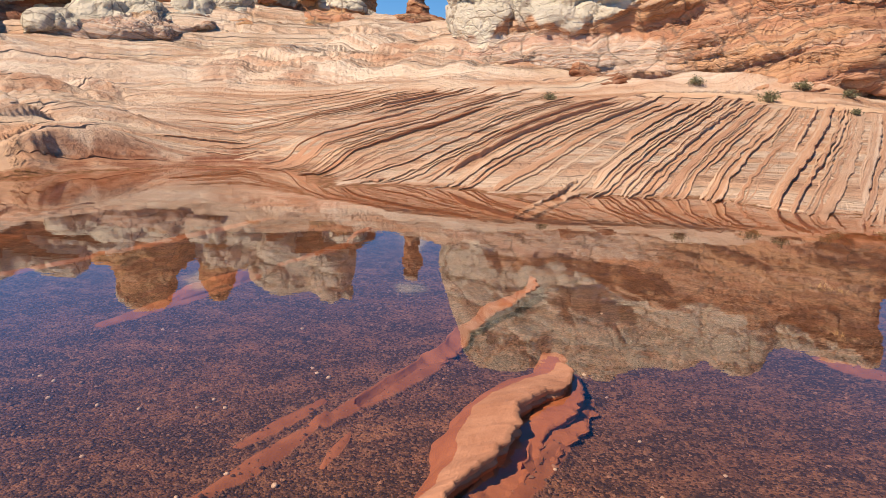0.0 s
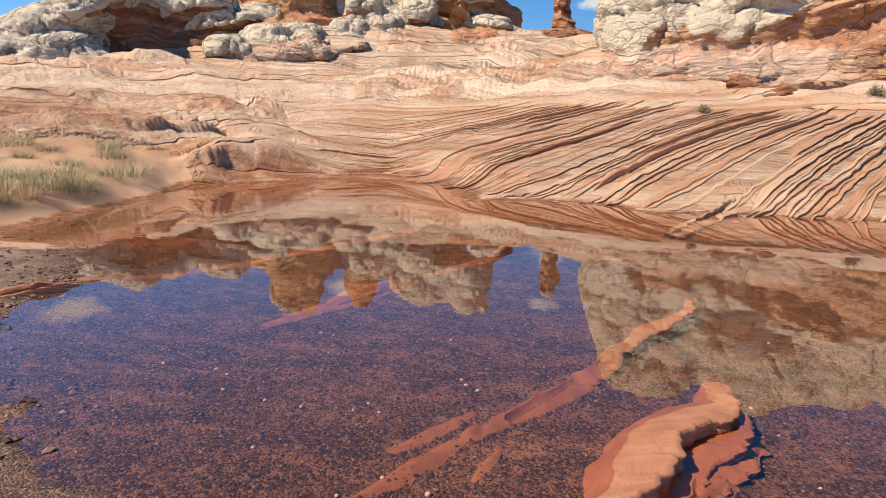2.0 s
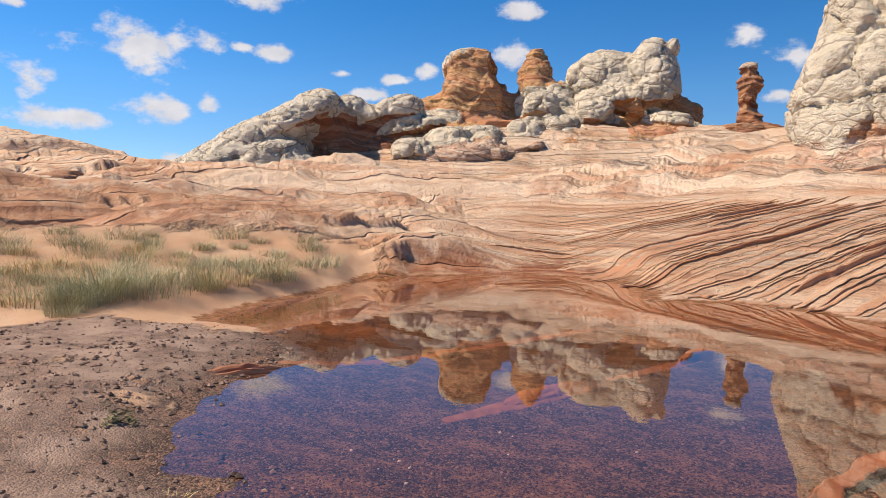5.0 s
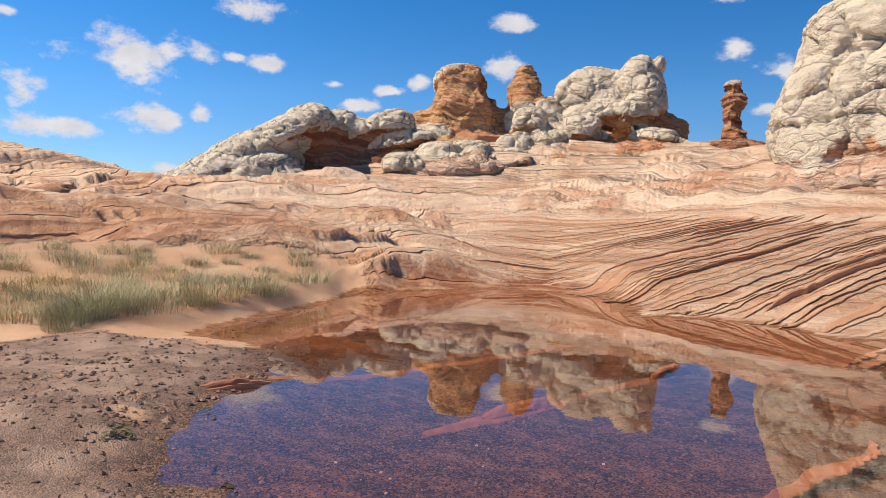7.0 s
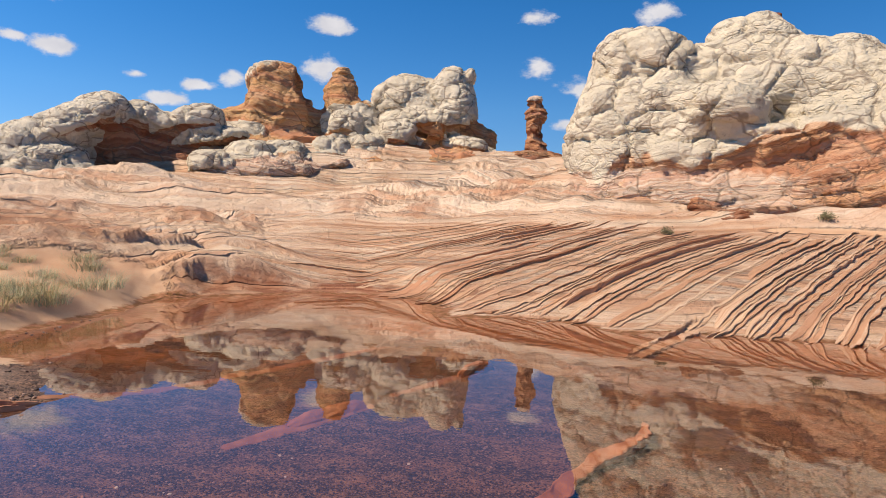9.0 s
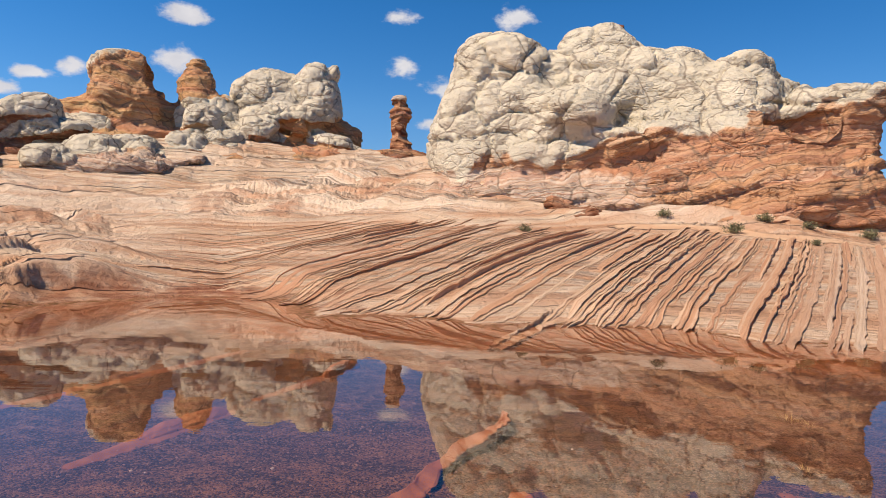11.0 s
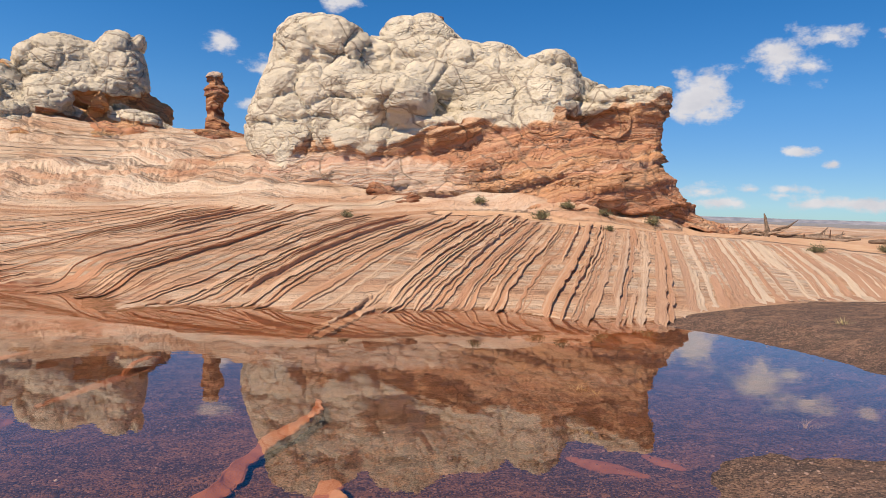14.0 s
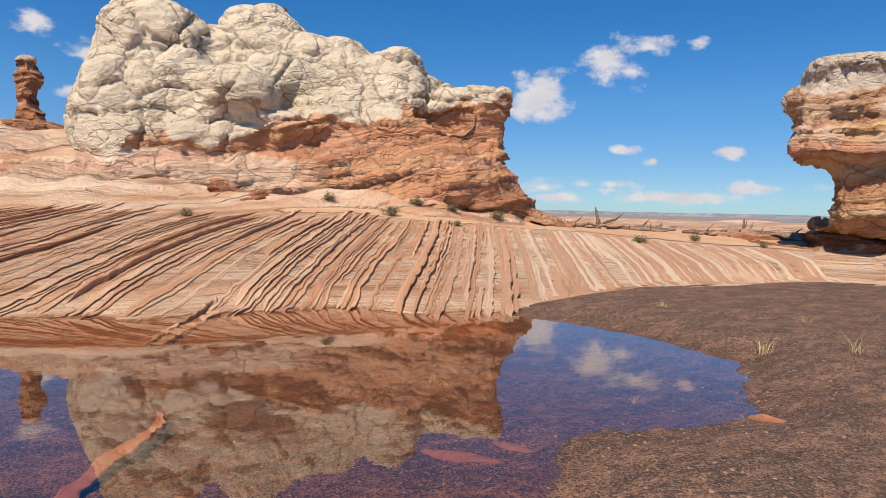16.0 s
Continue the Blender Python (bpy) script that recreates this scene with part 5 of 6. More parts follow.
def bed_of_rock(name, crest, left, tops, seed, parent=None, rough=0.02):
    """A tilted bed between a low left edge and a broken, undercut crest: stations from one end to the other."""
    n = 180
    t = np.linspace(0, 1, n)
    k = np.linspace(0, 1, len(crest))
    run = lambda values: np.convolve(np.pad(np.interp(t, k, values), 5, mode="edge"), np.ones(11) / 11, "valid")
    c = np.stack([run([p[0] for p in crest]), run([p[1] for p in crest])], 1)
    l = np.stack([run([p[0] for p in left]), run([p[1] for p in left])], 1)
    top = run(tops)
    along = np.stack([c[:, 0], c[:, 1], np.full(n, seed * 3.7)], 1)
    side = c - l
    reach = np.linalg.norm(side, axis=1, keepdims=True)
    side = side / np.maximum(reach, 1e-6)
    c = c + side * (rough * (1.6 * rough_noise(along, 0.16, 4, seed, 0.65) + 0.9 * np.abs(soft_noise(along, 0.07, seed + 9))))[:, None]
    l = l + side * (rough * 2.0 * rough_noise(along, 0.3, 3, seed + 1))[:, None]
    rows, bed = [], []
    for u in (-0.35, -0.12, 0.0, 0.08, 0.18, 0.28, 0.38, 0.48, 0.58, 0.68, 0.77, 0.85, 0.92, 0.97, 1.0):
        p = l + (c - l) * u
        z = np.full(n, -0.14) if u < -0.2 else -0.035 + (top + 0.035) * max(u, -0.12) ** 0.75 if u > 0 else np.full(n, -0.035 + 0.4 * u)
        bump = 0.5 * rough * rough_noise(np.stack([p[:, 0], p[:, 1], 0 * t], 1), 0.22, 4, seed + 3) * (u > 0)
        fall = 0.008 * (u == 1.0)
        rows.append(np.stack([p[:, 0], p[:, 1], z + bump - fall], 1))
        bed.append(z * 1.0)
    for j, (out, down) in enumerate(((0.010, 0.10), (0.000, 0.24), (-0.022, 0.32), (0.004, 0.40), (-0.004, 0.54), (-0.040, 0.62), (-0.014, 0.72), (-0.020, 0.86), (-0.055, 0.94), (-0.06, 1.35))):
        away = out + 0.016 * rough_noise(np.stack([c[:, 0], c[:, 1], np.full(n, j * 0.31)], 1), 0.10, 3, seed + 4)
        p = c + side * away[:, None]
        z = top - (top + 0.10) * down
        rows.append(np.stack([p[:, 0], p[:, 1], z], 1))
        bed.append(z)
    v = np.concatenate(rows)
    i, j = np.meshgrid(np.arange(n - 1), np.arange(len(rows) - 1))
    i, j = i.ravel(), j.ravel()
    f = np.stack([j * n + i, j * n + i + 1, (j + 1) * n + i + 1, (j + 1) * n + i], 1)
    ob = new(name, grid_mesh(name, v, f[:, ::-1], dict(bed=np.concatenate(bed))))
    ob.data.materials.append(ROCK_WET)
    if parent:
        ob.parent = parent
    return ob


big_ledge = tagged(new("sandstone_ledge"), "smooth red sandstone ledge with a broken undercut edge in shallow water", "ledge", "ledges in the pool")
bed_of_rock("upper_bed", [(-0.13, 2.0), (-0.02, 2.25), (0.05, 2.37), (0.16, 2.56), (0.27, 2.68), (0.36, 2.88), (0.38, 3.08), (0.52, 3.24), (0.66, 3.30), (0.72, 3.58), (0.72, 3.98)],
            [(-0.32, 2.05), (-0.20, 2.22), (-0.11, 2.37), (-0.05, 2.53), (0.03, 2.72), (0.03, 2.95), (0.10, 3.15), (0.24, 3.35), (0.40, 3.54), (0.56, 3.68), (0.68, 3.98)],
            [0.02, 0.04, 0.05, 0.065, 0.075, 0.08, 0.07, 0.065, 0.06, 0.035, -0.03], 41, big_ledge, 0.032)
bed_of_rock("lower_bed", [(0.10, 2.30), (0.30, 2.55), (0.44, 2.80), (0.50, 2.98), (0.64, 3.10), (0.74, 3.28), (0.79, 3.52), (0.78, 3.80)],
            [(0.02, 2.36), (0.16, 2.62), (0.28, 2.85), (0.32, 3.02), (0.46, 3.20), (0.56, 3.33), (0.66, 3.56), (0.70, 3.80)],
            [-0.10, -0.09, -0.06, -0.015, 0.004, 0.004, -0.015, -0.09], 51, big_ledge, 0.03)
bed_of_rock("outer_bed", [(0.40, 2.66), (0.56, 2.88), (0.74, 3.12), (0.80, 3.30)], [(0.34, 2.70), (0.44, 2.92), (0.62, 3.16), (0.74, 3.32)], [-0.10, -0.075, -0.07, -0.10], 53, big_ledge, 0.03)
long_ledge = tagged(new("sandstone_ledge"), "narrow red ledge sloping under water with its tip above", "ledge", "ledges in the pool")
bed_of_rock("bed", [(-0.41, 3.22), (-0.25, 3.46), (-0.07, 3.80), (0.11, 4.03), (0.21, 4.38), (0.37, 4.68), (0.55, 4.90), (0.74, 5.20), (0.80, 5.45), (0.79, 5.75)],
            [(-0.45, 3.25), (-0.31, 3.51), (-0.14, 3.86), (0.03, 4.11), (0.14, 4.44), (0.28, 4.77), (0.46, 5.02), (0.65, 5.32), (0.74, 5.56), (0.77, 5.78)],
            [-0.13, -0.10, -0.09, -0.075, -0.06, -0.03, -0.002, 0.016, 0.016, -0.04], 42, long_ledge, 0.03)
slab("thin split red ledge beside the dark gravel", [(-4.75, 3.95), (-4.4, 4.4), (-4.1, 4.78)], 0.09, 0.06, 43)
slab("thin split red ledge beside the dark gravel", [(-4.5, 4.1), (-4.3, 4.35), (-4.08, 4.62)], 0.05, 0.05, 44)
slab("low red ledge breaking the water's surface", [(-2.05, 4.85), (-1.85, 5.25), (-1.62, 5.72)], 0.10, -0.004, 45, -1)
slab("low red ledge breaking the water's surface", [(-1.0, 6.95), (-0.85, 7.3), (-0.68, 7.6)], 0.07, 0.004, 46, -1)
slab("bare orange rock tongue in the dark gravel", [(5.2, 3.45), (5.12, 3.0), (5.0, 2.5), (4.95, 1.9)], 0.13, 0.125, 47)
slab("bare orange rock tongue in the dark gravel", [(4.5, 3.0), (4.45, 2.75), (4.42, 2.5)], 0.07, 0.11, 48)


def tongue(points, wide, seed):
    """A thin bed of the striped slope that runs on into the water: points from its tip inland, with heights."""
    n = len(points)
    root = tagged(new("sandstone_ledge"), "thin layered rock tongue running into the water", "ledge", "ledges at the shore")
    crest = [(x, y) for x, y, z in points]
    left = [(x - wide * 0.7 * min(1, 0.25 + k * 0.5), y + wide * 0.7 * min(1, 0.25 + k * 0.5)) for k, (x, y, z) in enumerate(points)]
    bed = bed_of_rock("bed", crest, left, [z for x, y, z in points], seed, root, 0.05)
    bed.data.materials[0] = STRATA
    lower = bed_of_rock("bed", [(x + 0.10 + 0.04 * k, y - 0.12 - 0.05 * k) for k, (x, y) in enumerate(crest)][:-1], [(x - 0.05, y + 0.05) for x, y in crest][:-1],
                        [z - 0.05 for x, y, z in points][:-1], seed + 1, root, 0.04)
    lower.data.materials[0] = STRATA


for k, (points, wide) in enumerate((([(0.99, 8.77, -0.02), (1.5, 9.8, 0.035), (2.0, 10.7, 0.12), (2.6, 11.6, 0.36)], 0.16),
                                     ([(-2.15, 10.36, -0.02), (-1.4, 11.0, 0.03), (-0.6, 11.7, 0.12), (0.1, 12.4, 0.30)], 0.14),
                                     ([(-0.4, 10.5, -0.02), (0.1, 11.1, 0.05), (0.7, 11.7, 0.20), (1.2, 12.3, 0.40)], 0.12),
                                     ([(4.30, 10.0, -0.02), (4.6, 10.6, 0.06), (5.0, 11.2, 0.25)], 0.16),
                                     ([(6.15, 9.5, -0.02), (6.2, 10.1, 0.05), (6.35, 10.6, 0.14)], 0.12))):
    tongue(points, wide, 60 + 3 * k)


# ---- small things ----
def height(x, y):
    return float(ground_at(np.array([float(x)]), np.array([float(y)]))[0][0])


def part(name, verts, faces, material, parent=None, smooth=True, label=""):
    """One mesh, as a part under its thing or alone."""
    ob = new(name, grid_mesh(name, np.asarray(verts, float), np.asarray(faces), None, smooth))
    ob.data.materials.append(material)
    if parent:
        ob.parent = parent
    if label:
        ob["label"] = label
    return ob


def plain(name, dark, light, scale=30.0, rough=0.9):
    s = Shader(name)
    info = s.tree.nodes.new("ShaderNodeObjectInfo")
    tone = s.math("ADD", s.math("MULTIPLY", s.noise(scale, 5, 0.65), 0.9), s.math("MULTIPLY", info.outputs["Random"], 0.25))
    return s.done(s.mix(s.step(tone, 0.35, 0.8), dark, light), rough, s.bump(s.noise(scale * 3, 4), 0.5, 0.01))


def island(name, dark, light, rough=0.85):
    """Colour that varies from piece to piece of one mesh."""
    s = Shader(name)
    geo = s.tree.nodes.new("ShaderNodeNewGeometry")
    return s.done(s.mix(geo.outputs["Random Per Island"], dark, light), rough, s.bump(s.noise(90, 3), 0.5, 0.005))


SAGE = island("sage_green_blades", (0.24, 0.25, 0.14), (0.56, 0.52, 0.33))
STRAW = island("dry_straw_blades", (0.42, 0.33, 0.14), (0.62, 0.50, 0.27))
LEAF = island("dusty_shrub_leaves", (0.10, 0.10, 0.05), (0.24, 0.21, 0.11))
DEADWOOD = plain("grey_dead_wood", (0.10, 0.065, 0.045), (0.34, 0.25, 0.19), 14)
STONE = island("dark_gravel_stones", (0.06, 0.04, 0.035), (0.36, 0.23, 0.17))
CHALK = plain("white_pebble", (0.55, 0.47, 0.40), (0.78, 0.72, 0.64), 60)


def blades(rng, count, tall, spread, lean=0.5, width=0.006, steps=3):
    """Arching blades of grass from one root: points and quads."""
    verts, faces = [], []
    for b in range(count):
        a, r = rng.uniform(0, 2 * math.pi), spread * rng.uniform(0, 1) ** 0.7
        root = np.array((r * math.cos(a), r * math.sin(a), -0.02))
        way = a + rng.normal(0, 0.7)
        h, out = tall * rng.uniform(0.55, 1.1), lean * rng.uniform(0.1, 1.0)
        side = np.array((-math.sin(way), math.cos(way), 0)) * width
        for k in range(steps + 1):
            t = k / steps
            p = root + (math.cos(way) * out * h * t * t, math.sin(way) * out * h * t * t, h * (t - 0.25 * out * t * t))
            w = side * (1 - 0.85 * t)
            verts += [p - w, p + w]
            if k:
                n = len(verts)
                faces.append((n - 4, n - 3, n - 1, n - 2))
    return np.array(verts), np.array(faces)


def tube(points, radii, sides=7, rng=None):
    """A bent, tapering limb: points and quads."""
    pts = np.array(points, float)
    verts, faces = [], []
    for i, (p, r) in enumerate(zip(pts, radii)):
        way = pts[min(i + 1, len(pts) - 1)] - pts[max(i - 1, 0)]
        way /= np.linalg.norm(way)
        u = np.cross(way, (0.3, 0.2, 0.93))
        u /= max(np.linalg.norm(u), 1e-6)
        w = np.cross(way, u)
        for k in range(sides):
            a = 2 * math.pi * k / sides
            rr = r * (1 + (rng.uniform(-0.25, 0.25) if rng is not None else 0))
            verts.append(p + rr * (math.cos(a) * u + math.sin(a) * w))
        if i:
            for k in range(sides):
                a, b = (i - 1) * sides + k, (i - 1) * sides + (k + 1) % sides
                faces.append((a, b, b + sides, a + sides))
    return np.array(verts), np.array(faces)


def grass_clump(x, y, tall, spread, count, seed, material, label, group, z=None):
    rng = np.random.default_rng(seed)
    v, f = blades(rng, count, tall, spread, 1.7, 0.004)
    ob = part("grass_clump", v, f, material)
    ob.location = (x, y, height(x, y) if z is None else z)
    return tagged(ob, label, "grass", group)


# the grassy bank
rng = np.random.default_rng(12)
first = [grass_clump(-7.55 - 0.1 * k, 5.0 + 0.2 * k, 0.30 + 0.04 * k, 0.28 + 0.08 * k, 300, 100 + k, SAGE,
                     "grey-green bunchgrass clump on the sandy bank", "bank grass") for k in range(5)]
spots = [(-7.3, 4.75), (-7.65, 5.35), (-8.2, 4.95), (-8.0, 6.8), (-7.75, 7.4), (-7.4, 7.95), (-7.2, 8.25), (-7.6, 9.3), (-7.55, 9.75), (-7.5, 6.1), (-7.4, 6.8), (-8.9, 5.5)]
for k in range(130):
    a, d = radians(rng.uniform(-64, -35.5)), rng.uniform(9.9, 13.8)
    spots.append((d * math.sin(a), d * math.cos(a)))
keep = []
for k, (x, y) in enumerate(spots):
    if k >= 12 and (pool_distance(np.array([x]), np.array([y]))[0] < 0.75 or min(math.hypot(x - a, y - b) for a, b in keep) < 0.42):
        continue
    keep.append((x, y))
    size = rng.uniform(0.45, 0.85) * (1.0 if k >= 12 else 1.15)
    m = Matrix.Translation((x, y, height(x, y) - 0.01)) @ Matrix.Rotation(rng.uniform(0, 6.28), 4, "Z")
    c = copy_thing(first[k % 5], m)
    c.scale = (size, size, size)
for k in range(34):
    a, d = radians(rng.uniform(-62, -36)), rng.uniform(9.4, 12.6)
    x, y = d * math.sin(a), d * math.cos(a)
    if pool_distance(np.array([x]), np.array([y]))[0] > 0.5:
        grass_clump(x, y, rng.uniform(0.2, 0.35), 0.2, 90, 300 + k, STRAW, "low dry straw-coloured tuft on the sandy bank", "dry tufts")

# sprouts in and beside the water
for k, (x, y, tall, n) in enumerate(((4.75, 4.30, 0.15, 26), (3.40, 5.80, 0.10, 40), (2.82, 4.53, 0.07, 24), (7.43, 4.85, 0.28, 34), (8.5, 7.4, 0.14, 40),
                                     (9.3, 5.5, 0.18, 22), (7.8, 4.0, 0.28, 30), (3.5, 5.65, 0.08, 24), (-2.85, 2.35, 0.05, 30), (-2.7, 2.0, 0.05, 26))):
    grass_clump(x, y, tall, 0.09, n, 400 + k, STRAW, "thin yellow grass sprout at the pool", "pool sprouts")


def shrub(x, y, z, size, seed, label="small dusty desert shrub rooted in rock and sand"):
    rng = np.random.default_rng(seed)
    root = new("shrub")
    tv, tf, lv, lf = [], [], [], []
    for k in range(26):
        a, up = rng.uniform(0, 6.28), rng.uniform(0.25, 1.2)
        way = np.array((math.cos(a) * math.cos(up), math.sin(a) * math.cos(up), math.sin(up)))
        tip = way * size * rng.uniform(0.7, 1.05)
        v, f = tube([(0, 0, -0.03), tip * 0.5 + rng.normal(0, size * 0.06, 3), tip], [size * 0.02, size * 0.013, size * 0.006], 3)
        tf.append(f + sum(len(q) for q in tv))
        tv.append(v)
        for j in range(26):
            p = tip * rng.uniform(0.35, 1.0) + rng.normal(0, size * 0.10, 3)
            u, w = rng.normal(0, size * 0.035, 3), rng.normal(0, size * 0.035, 3)
            n = len(lv)
            lv += [p - u, p - w, p + u, p + w]
            lf.append((n, n + 1, n + 2, n + 3))
    part("twigs", np.concatenate(tv), np.concatenate(tf), DEADWOOD, root)
    part("foliage", np.array(lv), np.array(lf), LEAF, root, False)
    root.location = (x, y, z)
    return tagged(root, label, "shrub", "desert shrubs")


for k, (x, y, size) in enumerate(((2.4, 15.6, 0.20), (7.6, 16.0, 0.32), (8.9, 14.7, 0.18), (8.6, 16.5, 0.28), (6.2, 17.0, 0.26), (11.0, 16.0, 0.30), (9.6, 16.2, 0.24),
                                  (13.6, 12.9, 0.26), (16.9, 11.5, 0.2), (15.8, 12.9, 0.22))):
    shrub(x, y, height(x, y), size, 500 + k)
for k, (x, y, size) in enumerate(((-4.04, 2.9, 0.20), (-4.3, 3.02, 0.18))):
    mat_of_leaves = shrub(x, y, 0.03, size, 520 + k, "low olive and dark brown cushion plant on reddish soil")
    mat_of_leaves.scale = (1.2, 1.0, 0.55)


def limb(name, parent, points, radii, seed):
    v, f = tube(points, radii, 8, np.random.default_rng(seed))
    return part(name, v, f, DEADWOOD, parent)


def dead_tree(x, y):
    root = new("dead_tree")
    limb("trunk", root, [(0, 0, -0.15), (0.02, 0, 0.3), (-0.04, 0, 0.6), (-0.10, 0, 0.9), (-0.16, 0, 1.12)], [0.17, 0.12, 0.09, 0.06, 0.025], 1)
    for k, (dx, dy, dz) in enumerate(((1.3, -0.1, 0.85), (1.1, 0.3, 0.62), (0.9, -0.3, 0.45), (-0.5, 0.1, 0.35), (1.5, 0.1, 0.25), (-0.9, -0.2, 0.1))):
        limb("branch", root, [(0, 0, 0.05 + 0.04 * k), (dx * 0.35, dy * 0.4, dz * 0.45), (dx * 0.7, dy * 0.7, dz * 0.62), (dx, dy, dz)], [0.09, 0.06, 0.04, 0.015], 10 + k)
    root.location = (x, y, height(x, y))
    root.rotation_euler = (0, 0, radians(-42))
    root.scale = (0.75, 0.75, 0.75)
    return tagged(root, "bleached dead tree snag with broken branches", "dead tree")


dead_tree(18.2, 19.6)


def log(x, y, long, thick, turn, seed):
    rng = np.random.default_rng(seed)
    root = new("log")
    n = 7
    pts = [((k / (n - 1) - 0.5) * long, rng.normal(0, 0.05), thick * 0.7 + rng.normal(0, 0.03)) for k in range(n)]
    limb("stem", root, pts, [thick * s for s in (0.5, 0.9, 1.0, 0.95, 0.8, 0.6, 0.25)], seed)
    for k in range(3):
        p = pts[2 + k]
        limb("stub", root, [p, (p[0] + rng.uniform(-.2, .4), p[1] + rng.uniform(-.3, .3), p[2] + rng.uniform(.1, .35))], [thick * 0.4, thick * 0.12], seed + k)
    root.location = (x, y, height(x, y))
    root.rotation_euler = (0, 0, radians(turn))
    return tagged(root, "grey weathered driftwood log on the sand", "log", "driftwood logs")


for k, (x, y, long, thick, turn) in enumerate(((19.5, 18.6, 2.6, 0.12, -50), (17.2, 19.9, 1.8, 0.10, -30), (20.5, 16.0, 2.2, 0.10, -55), (21.5, 15.4, 2.8, 0.13, -48),
                                               (20.9, 15.2, 1.2, 0.16, -20), (22.5, 13.9, 2.4, 0.11, -35), (19.0, 17.6, 1.5, 0.08, -60), (18.4, 14.6, 0.8, 0.07, -10))):
    log(x, y, long, thick, turn, 600 + k)
snag = new("dead_tree")
limb("trunk", snag, [(0, 0, -0.05), (0.02, 0, 0.25), (-0.03, 0, 0.5), (0.0, 0, 0.65)], [0.07, 0.05, 0.035, 0.015], 31)
limb("branch", snag, [(0, 0, 0.3), (0.12, 0, 0.42), (0.16, 0, 0.6)], [0.03, 0.02, 0.008], 32)
snag.location = (21.2, 15.3, height(21.2, 15.3))
tagged(snag, "small dead upright snag among driftwood", "dead tree")


# ---- loose stones ----
def stones(name, x, y, z, size, material, label, seed):
    rng = np.random.default_rng(seed)
    n = len(x)
    base = np.array([(1, 0, 0), (0, 1, 0), (-1, 0, 0), (0, -1, 0), (0, 0, 1), (0, 0, -1), (.7, .7, .3), (-.7, .6, .4)])
    faces = np.array([(6, 4, 0), (6, 1, 4), (6, 0, 1), (7, 4, 1), (7, 2, 4), (7, 1, 2), (2, 3, 4), (3, 0, 4), (1, 0, 5), (2, 1, 5), (3, 2, 5), (0, 3, 5)])
    v = base[None] * (1 + rng.uniform(-0.3, 0.3, (n, 8, 1))) * np.array((1, 1, 0.65))
    a = rng.uniform(0, 6.28, n)
    ca, sa = np.cos(a)[:, None], np.sin(a)[:, None]
    v = np.stack([v[..., 0] * ca - v[..., 1] * sa, v[..., 0] * sa + v[..., 1] * ca, v[..., 2]], 2) * size[:, None, None]
    v += np.stack([x, y, z + size * 0.25], 1)[:, None]
    f = faces[None] + (np.arange(n) * 8)[:, None, None]
    ob = new(name, grid_mesh(name, v.reshape(-1, 3), f.reshape(-1, 3), None, False))
    ob.data.materials.append(material)
    return tagged(ob, label, "gravel", kind="stuff")


def scatter(count, x0, x1, y0, y1, seed, keep_if, small=0.006, big=0.03):
    rng = np.random.default_rng(seed)
    x, y = rng.uniform(x0, x1, count), rng.uniform(y0, y1, count)
    z, atts = ground_at(x, y)
    ok = keep_if(x, y, z, atts) & (rng.uniform(0, 1, count) < 0.3 + 0.7 * smooth_step(-0.2, 0.3, rough_noise(np.stack([x, y, 0 * x], 1), 0.9, 3, seed)))
    size = small + (big - small) * rng.uniform(0, 1, count) ** 5
    return x[ok], y[ok], z[ok], size[ok]


stones("gravel", *scatter(11000, -8, -2.3, 1.6, 8.6, 71, lambda x, y, z, a: (a["gravel"] > 0.4) & (z > -0.03)), STONE, "dark loose gravel on the dried pool edge", 71)
stones("gravel", *scatter(11000, 1.8, 9.5, 1.6, 8.0, 72, lambda x, y, z, a: (a["gravel"] > 0.4) & (z > -0.05) & (x > 1.8), 0.005, 0.018), STONE, "dark loose gravel on the muddy flat", 72)
stones("gravel", *scatter(16000, -3.5, 3.5, 2.0, 6.5, 73, lambda x, y, z, a: z < -0.02, 0.004, 0.014), STONE, "fine dark gravel on the pool floor", 73)

rng = np.random.default_rng(77)
pebble_at = [(-0.76, 3.79), (-1.74, 3.21), (-1.03, 2.43), (-1.52, 2.66), (-0.68, 2.57), (-0.64, 3.65), (-1.25, 3.25), (-0.72, 3.72)]
for k in range(26):
    pebble_at.append((rng.uniform(-2.6, 1.8), rng.uniform(2.3, 5.0)))
pv, pf = [], []
ico = bmesh.new()
bmesh.ops.create_icosphere(ico, subdivisions=2, radius=1.0)
ico.verts.ensure_lookup_table()
pv = np.array([v.co[:] for v in ico.verts])
pf = np.array([[v.index for v in f.verts] for f in ico.faces])
ico.free()
pv = pv * (1 + 0.25 * rough_noise(pv + 3, 0.9, 2, 5))[:, None] * (1.0, 0.8, 0.6)
pebble = None
for k, (x, y) in enumerate(pebble_at):
    size = rng.uniform(0.006, 0.014) if k > 7 else rng.uniform(0.010, 0.018)
    m = Matrix.Translation((x, y, height(x, y) + size * 0.4)) @ Matrix.Rotation(rng.uniform(0, 6.28), 4, "Z")
    if pebble is None:
        pebble = tagged(part("pebble", pv, pf, CHALK), "small white pebble on the pool floor", "pebble", "white pebbles")
        pebble.matrix_basis = m
        c = pebble
    else:
        c = copy_thing(pebble, m)
    c.scale = (size, size, size)


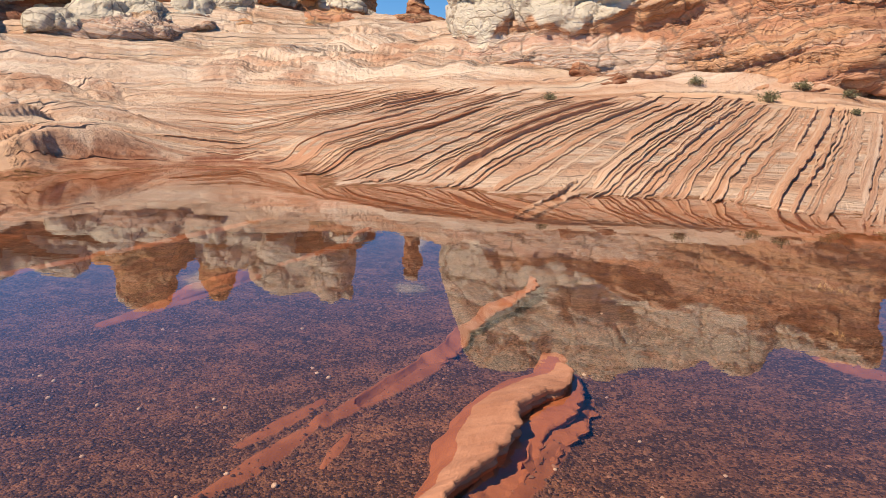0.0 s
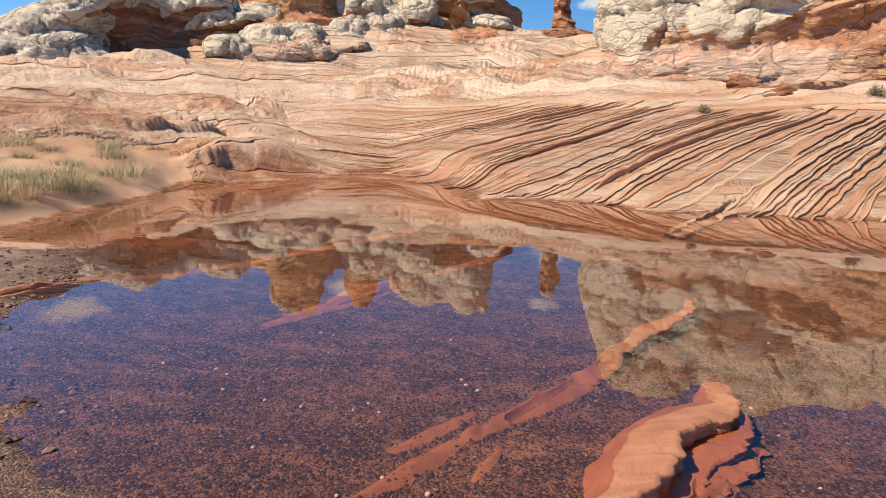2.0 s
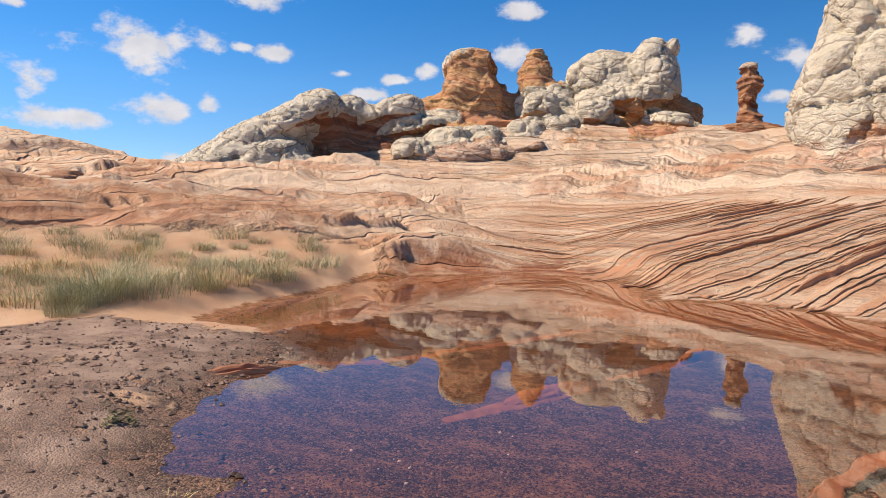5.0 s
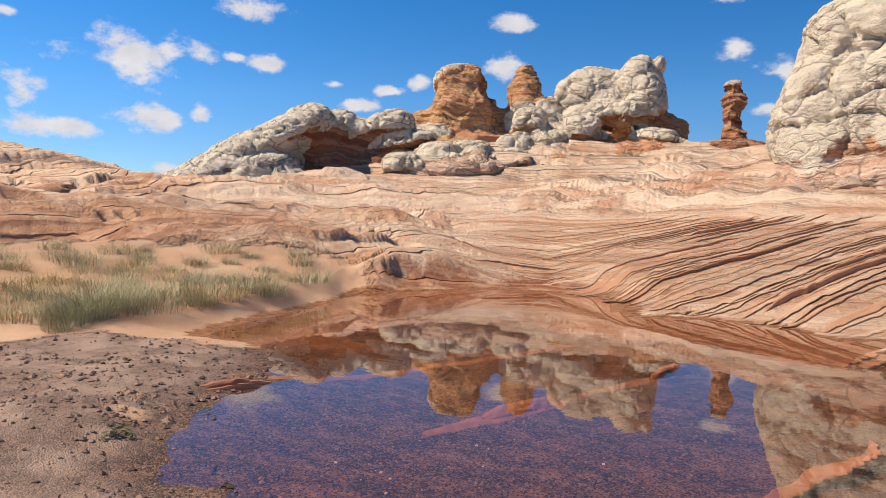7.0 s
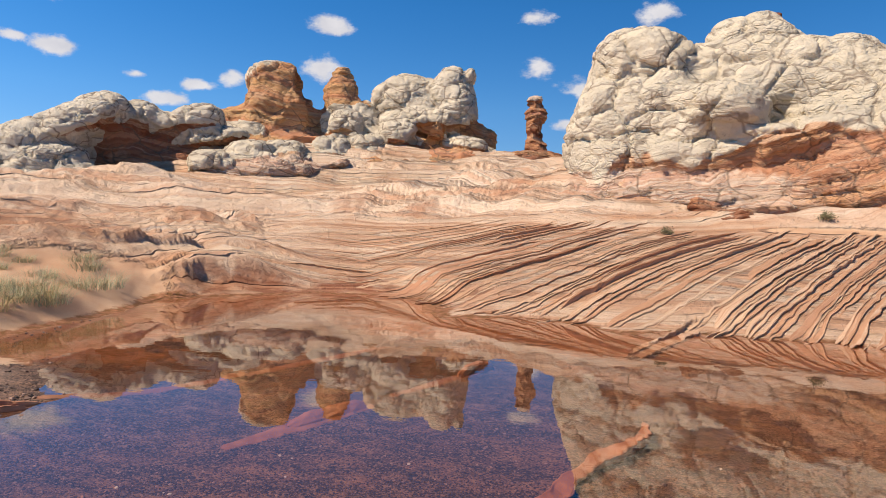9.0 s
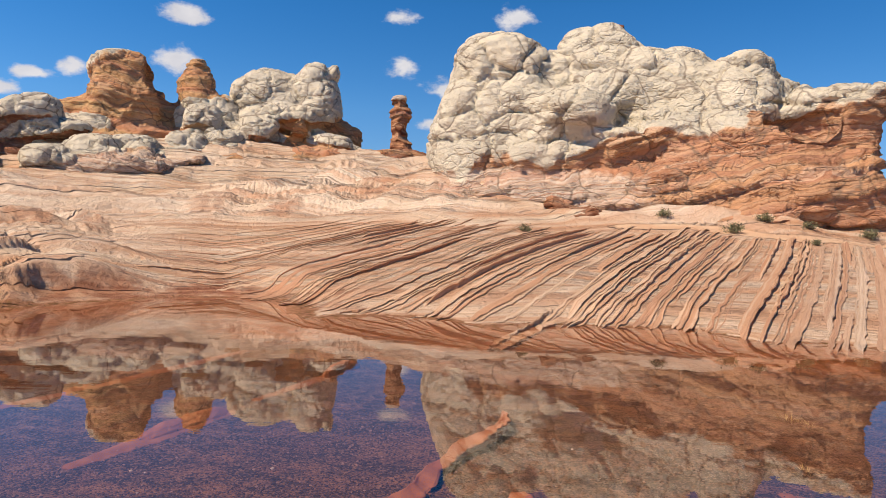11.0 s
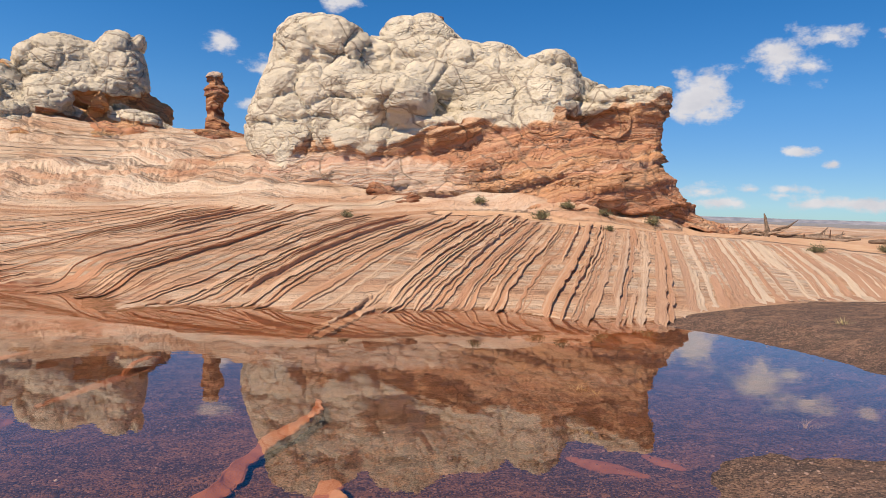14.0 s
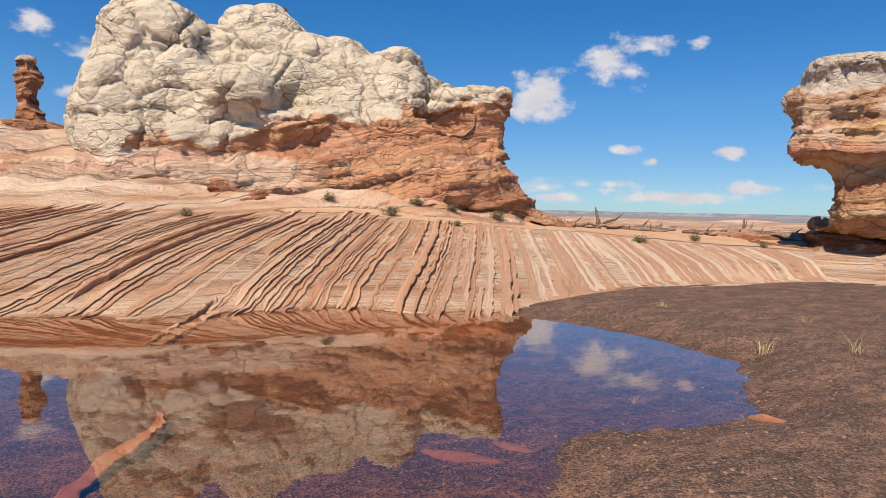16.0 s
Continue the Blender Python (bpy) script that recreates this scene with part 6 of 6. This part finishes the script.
# ---- far land ----
def far_strip(name, label, pan0, pan1, dist, low, high, rough, size, material, seed, taper=0.0):
    """A distant range of hills, with gullies down its face."""
    n, rows = 260, 14
    a = np.radians(np.linspace(pan0, pan1, n))
    t = np.linspace(0, 1, rows)
    A, T = np.meshgrid(a, t)
    along = np.stack([A.ravel() * dist / size, T.ravel() * 0.5, 0 * A.ravel()], 1)
    edge = np.sin(np.pi * np.clip((A.ravel() - a[0]) / (a[-1] - a[0]), 0, 1)) ** taper
    top = high + rough * rough_noise(np.stack([A.ravel() * dist / size, 0 * A.ravel(), 0 * A.ravel()], 1), 3.0, 4, seed)
    z = low + (top - low) * edge * T.ravel() ** 0.8
    d = dist * (1 + 0.10 * T.ravel() + 0.022 * rough_noise(along, 1.0, 4, seed + 1))
    i, j = np.meshgrid(np.arange(n - 1), np.arange(rows - 1))
    i, j = i.ravel(), j.ravel()
    f = np.stack([j * n + i, j * n + i + 1, (j + 1) * n + i + 1, (j + 1) * n + i], 1)
    v = np.stack([d * np.sin(A.ravel()), d * np.cos(A.ravel()), z], 1)
    return tagged(part(name, v, f, material), label, "hills", kind="structure")


# the mesa's blue-grey has the haze of distance mixed into its colour
HAZE = plain("far_hazy_slope", (0.17, 0.18, 0.22), (0.36, 0.34, 0.36), 0.02)
HILL = plain("far_pink_hill", (0.42, 0.25, 0.19), (0.55, 0.37, 0.29), 0.15)
KNOLL = plain("far_dark_knoll", (0.10, 0.085, 0.085), (0.20, 0.16, 0.14), 0.6)
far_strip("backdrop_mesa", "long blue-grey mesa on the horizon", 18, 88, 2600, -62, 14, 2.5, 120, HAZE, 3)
far_strip("backdrop_hill", "low pink rock hill beyond the rim", 44, 64, 170, -9, 0.9, 0.6, 14, HILL, 8, 0.6)
far_strip("backdrop_knoll", "dark rocky knoll on the skyline", -51.2, -48.2, 95, -2, 5.0, 0.8, 3, KNOLL, 12, 0.5)
far_strip("backdrop_knoll", "dark rocky knoll on the skyline", -57.5, -52.5, 80, -2, 5.6, 0.8, 3, KNOLL, 14, 0.5)
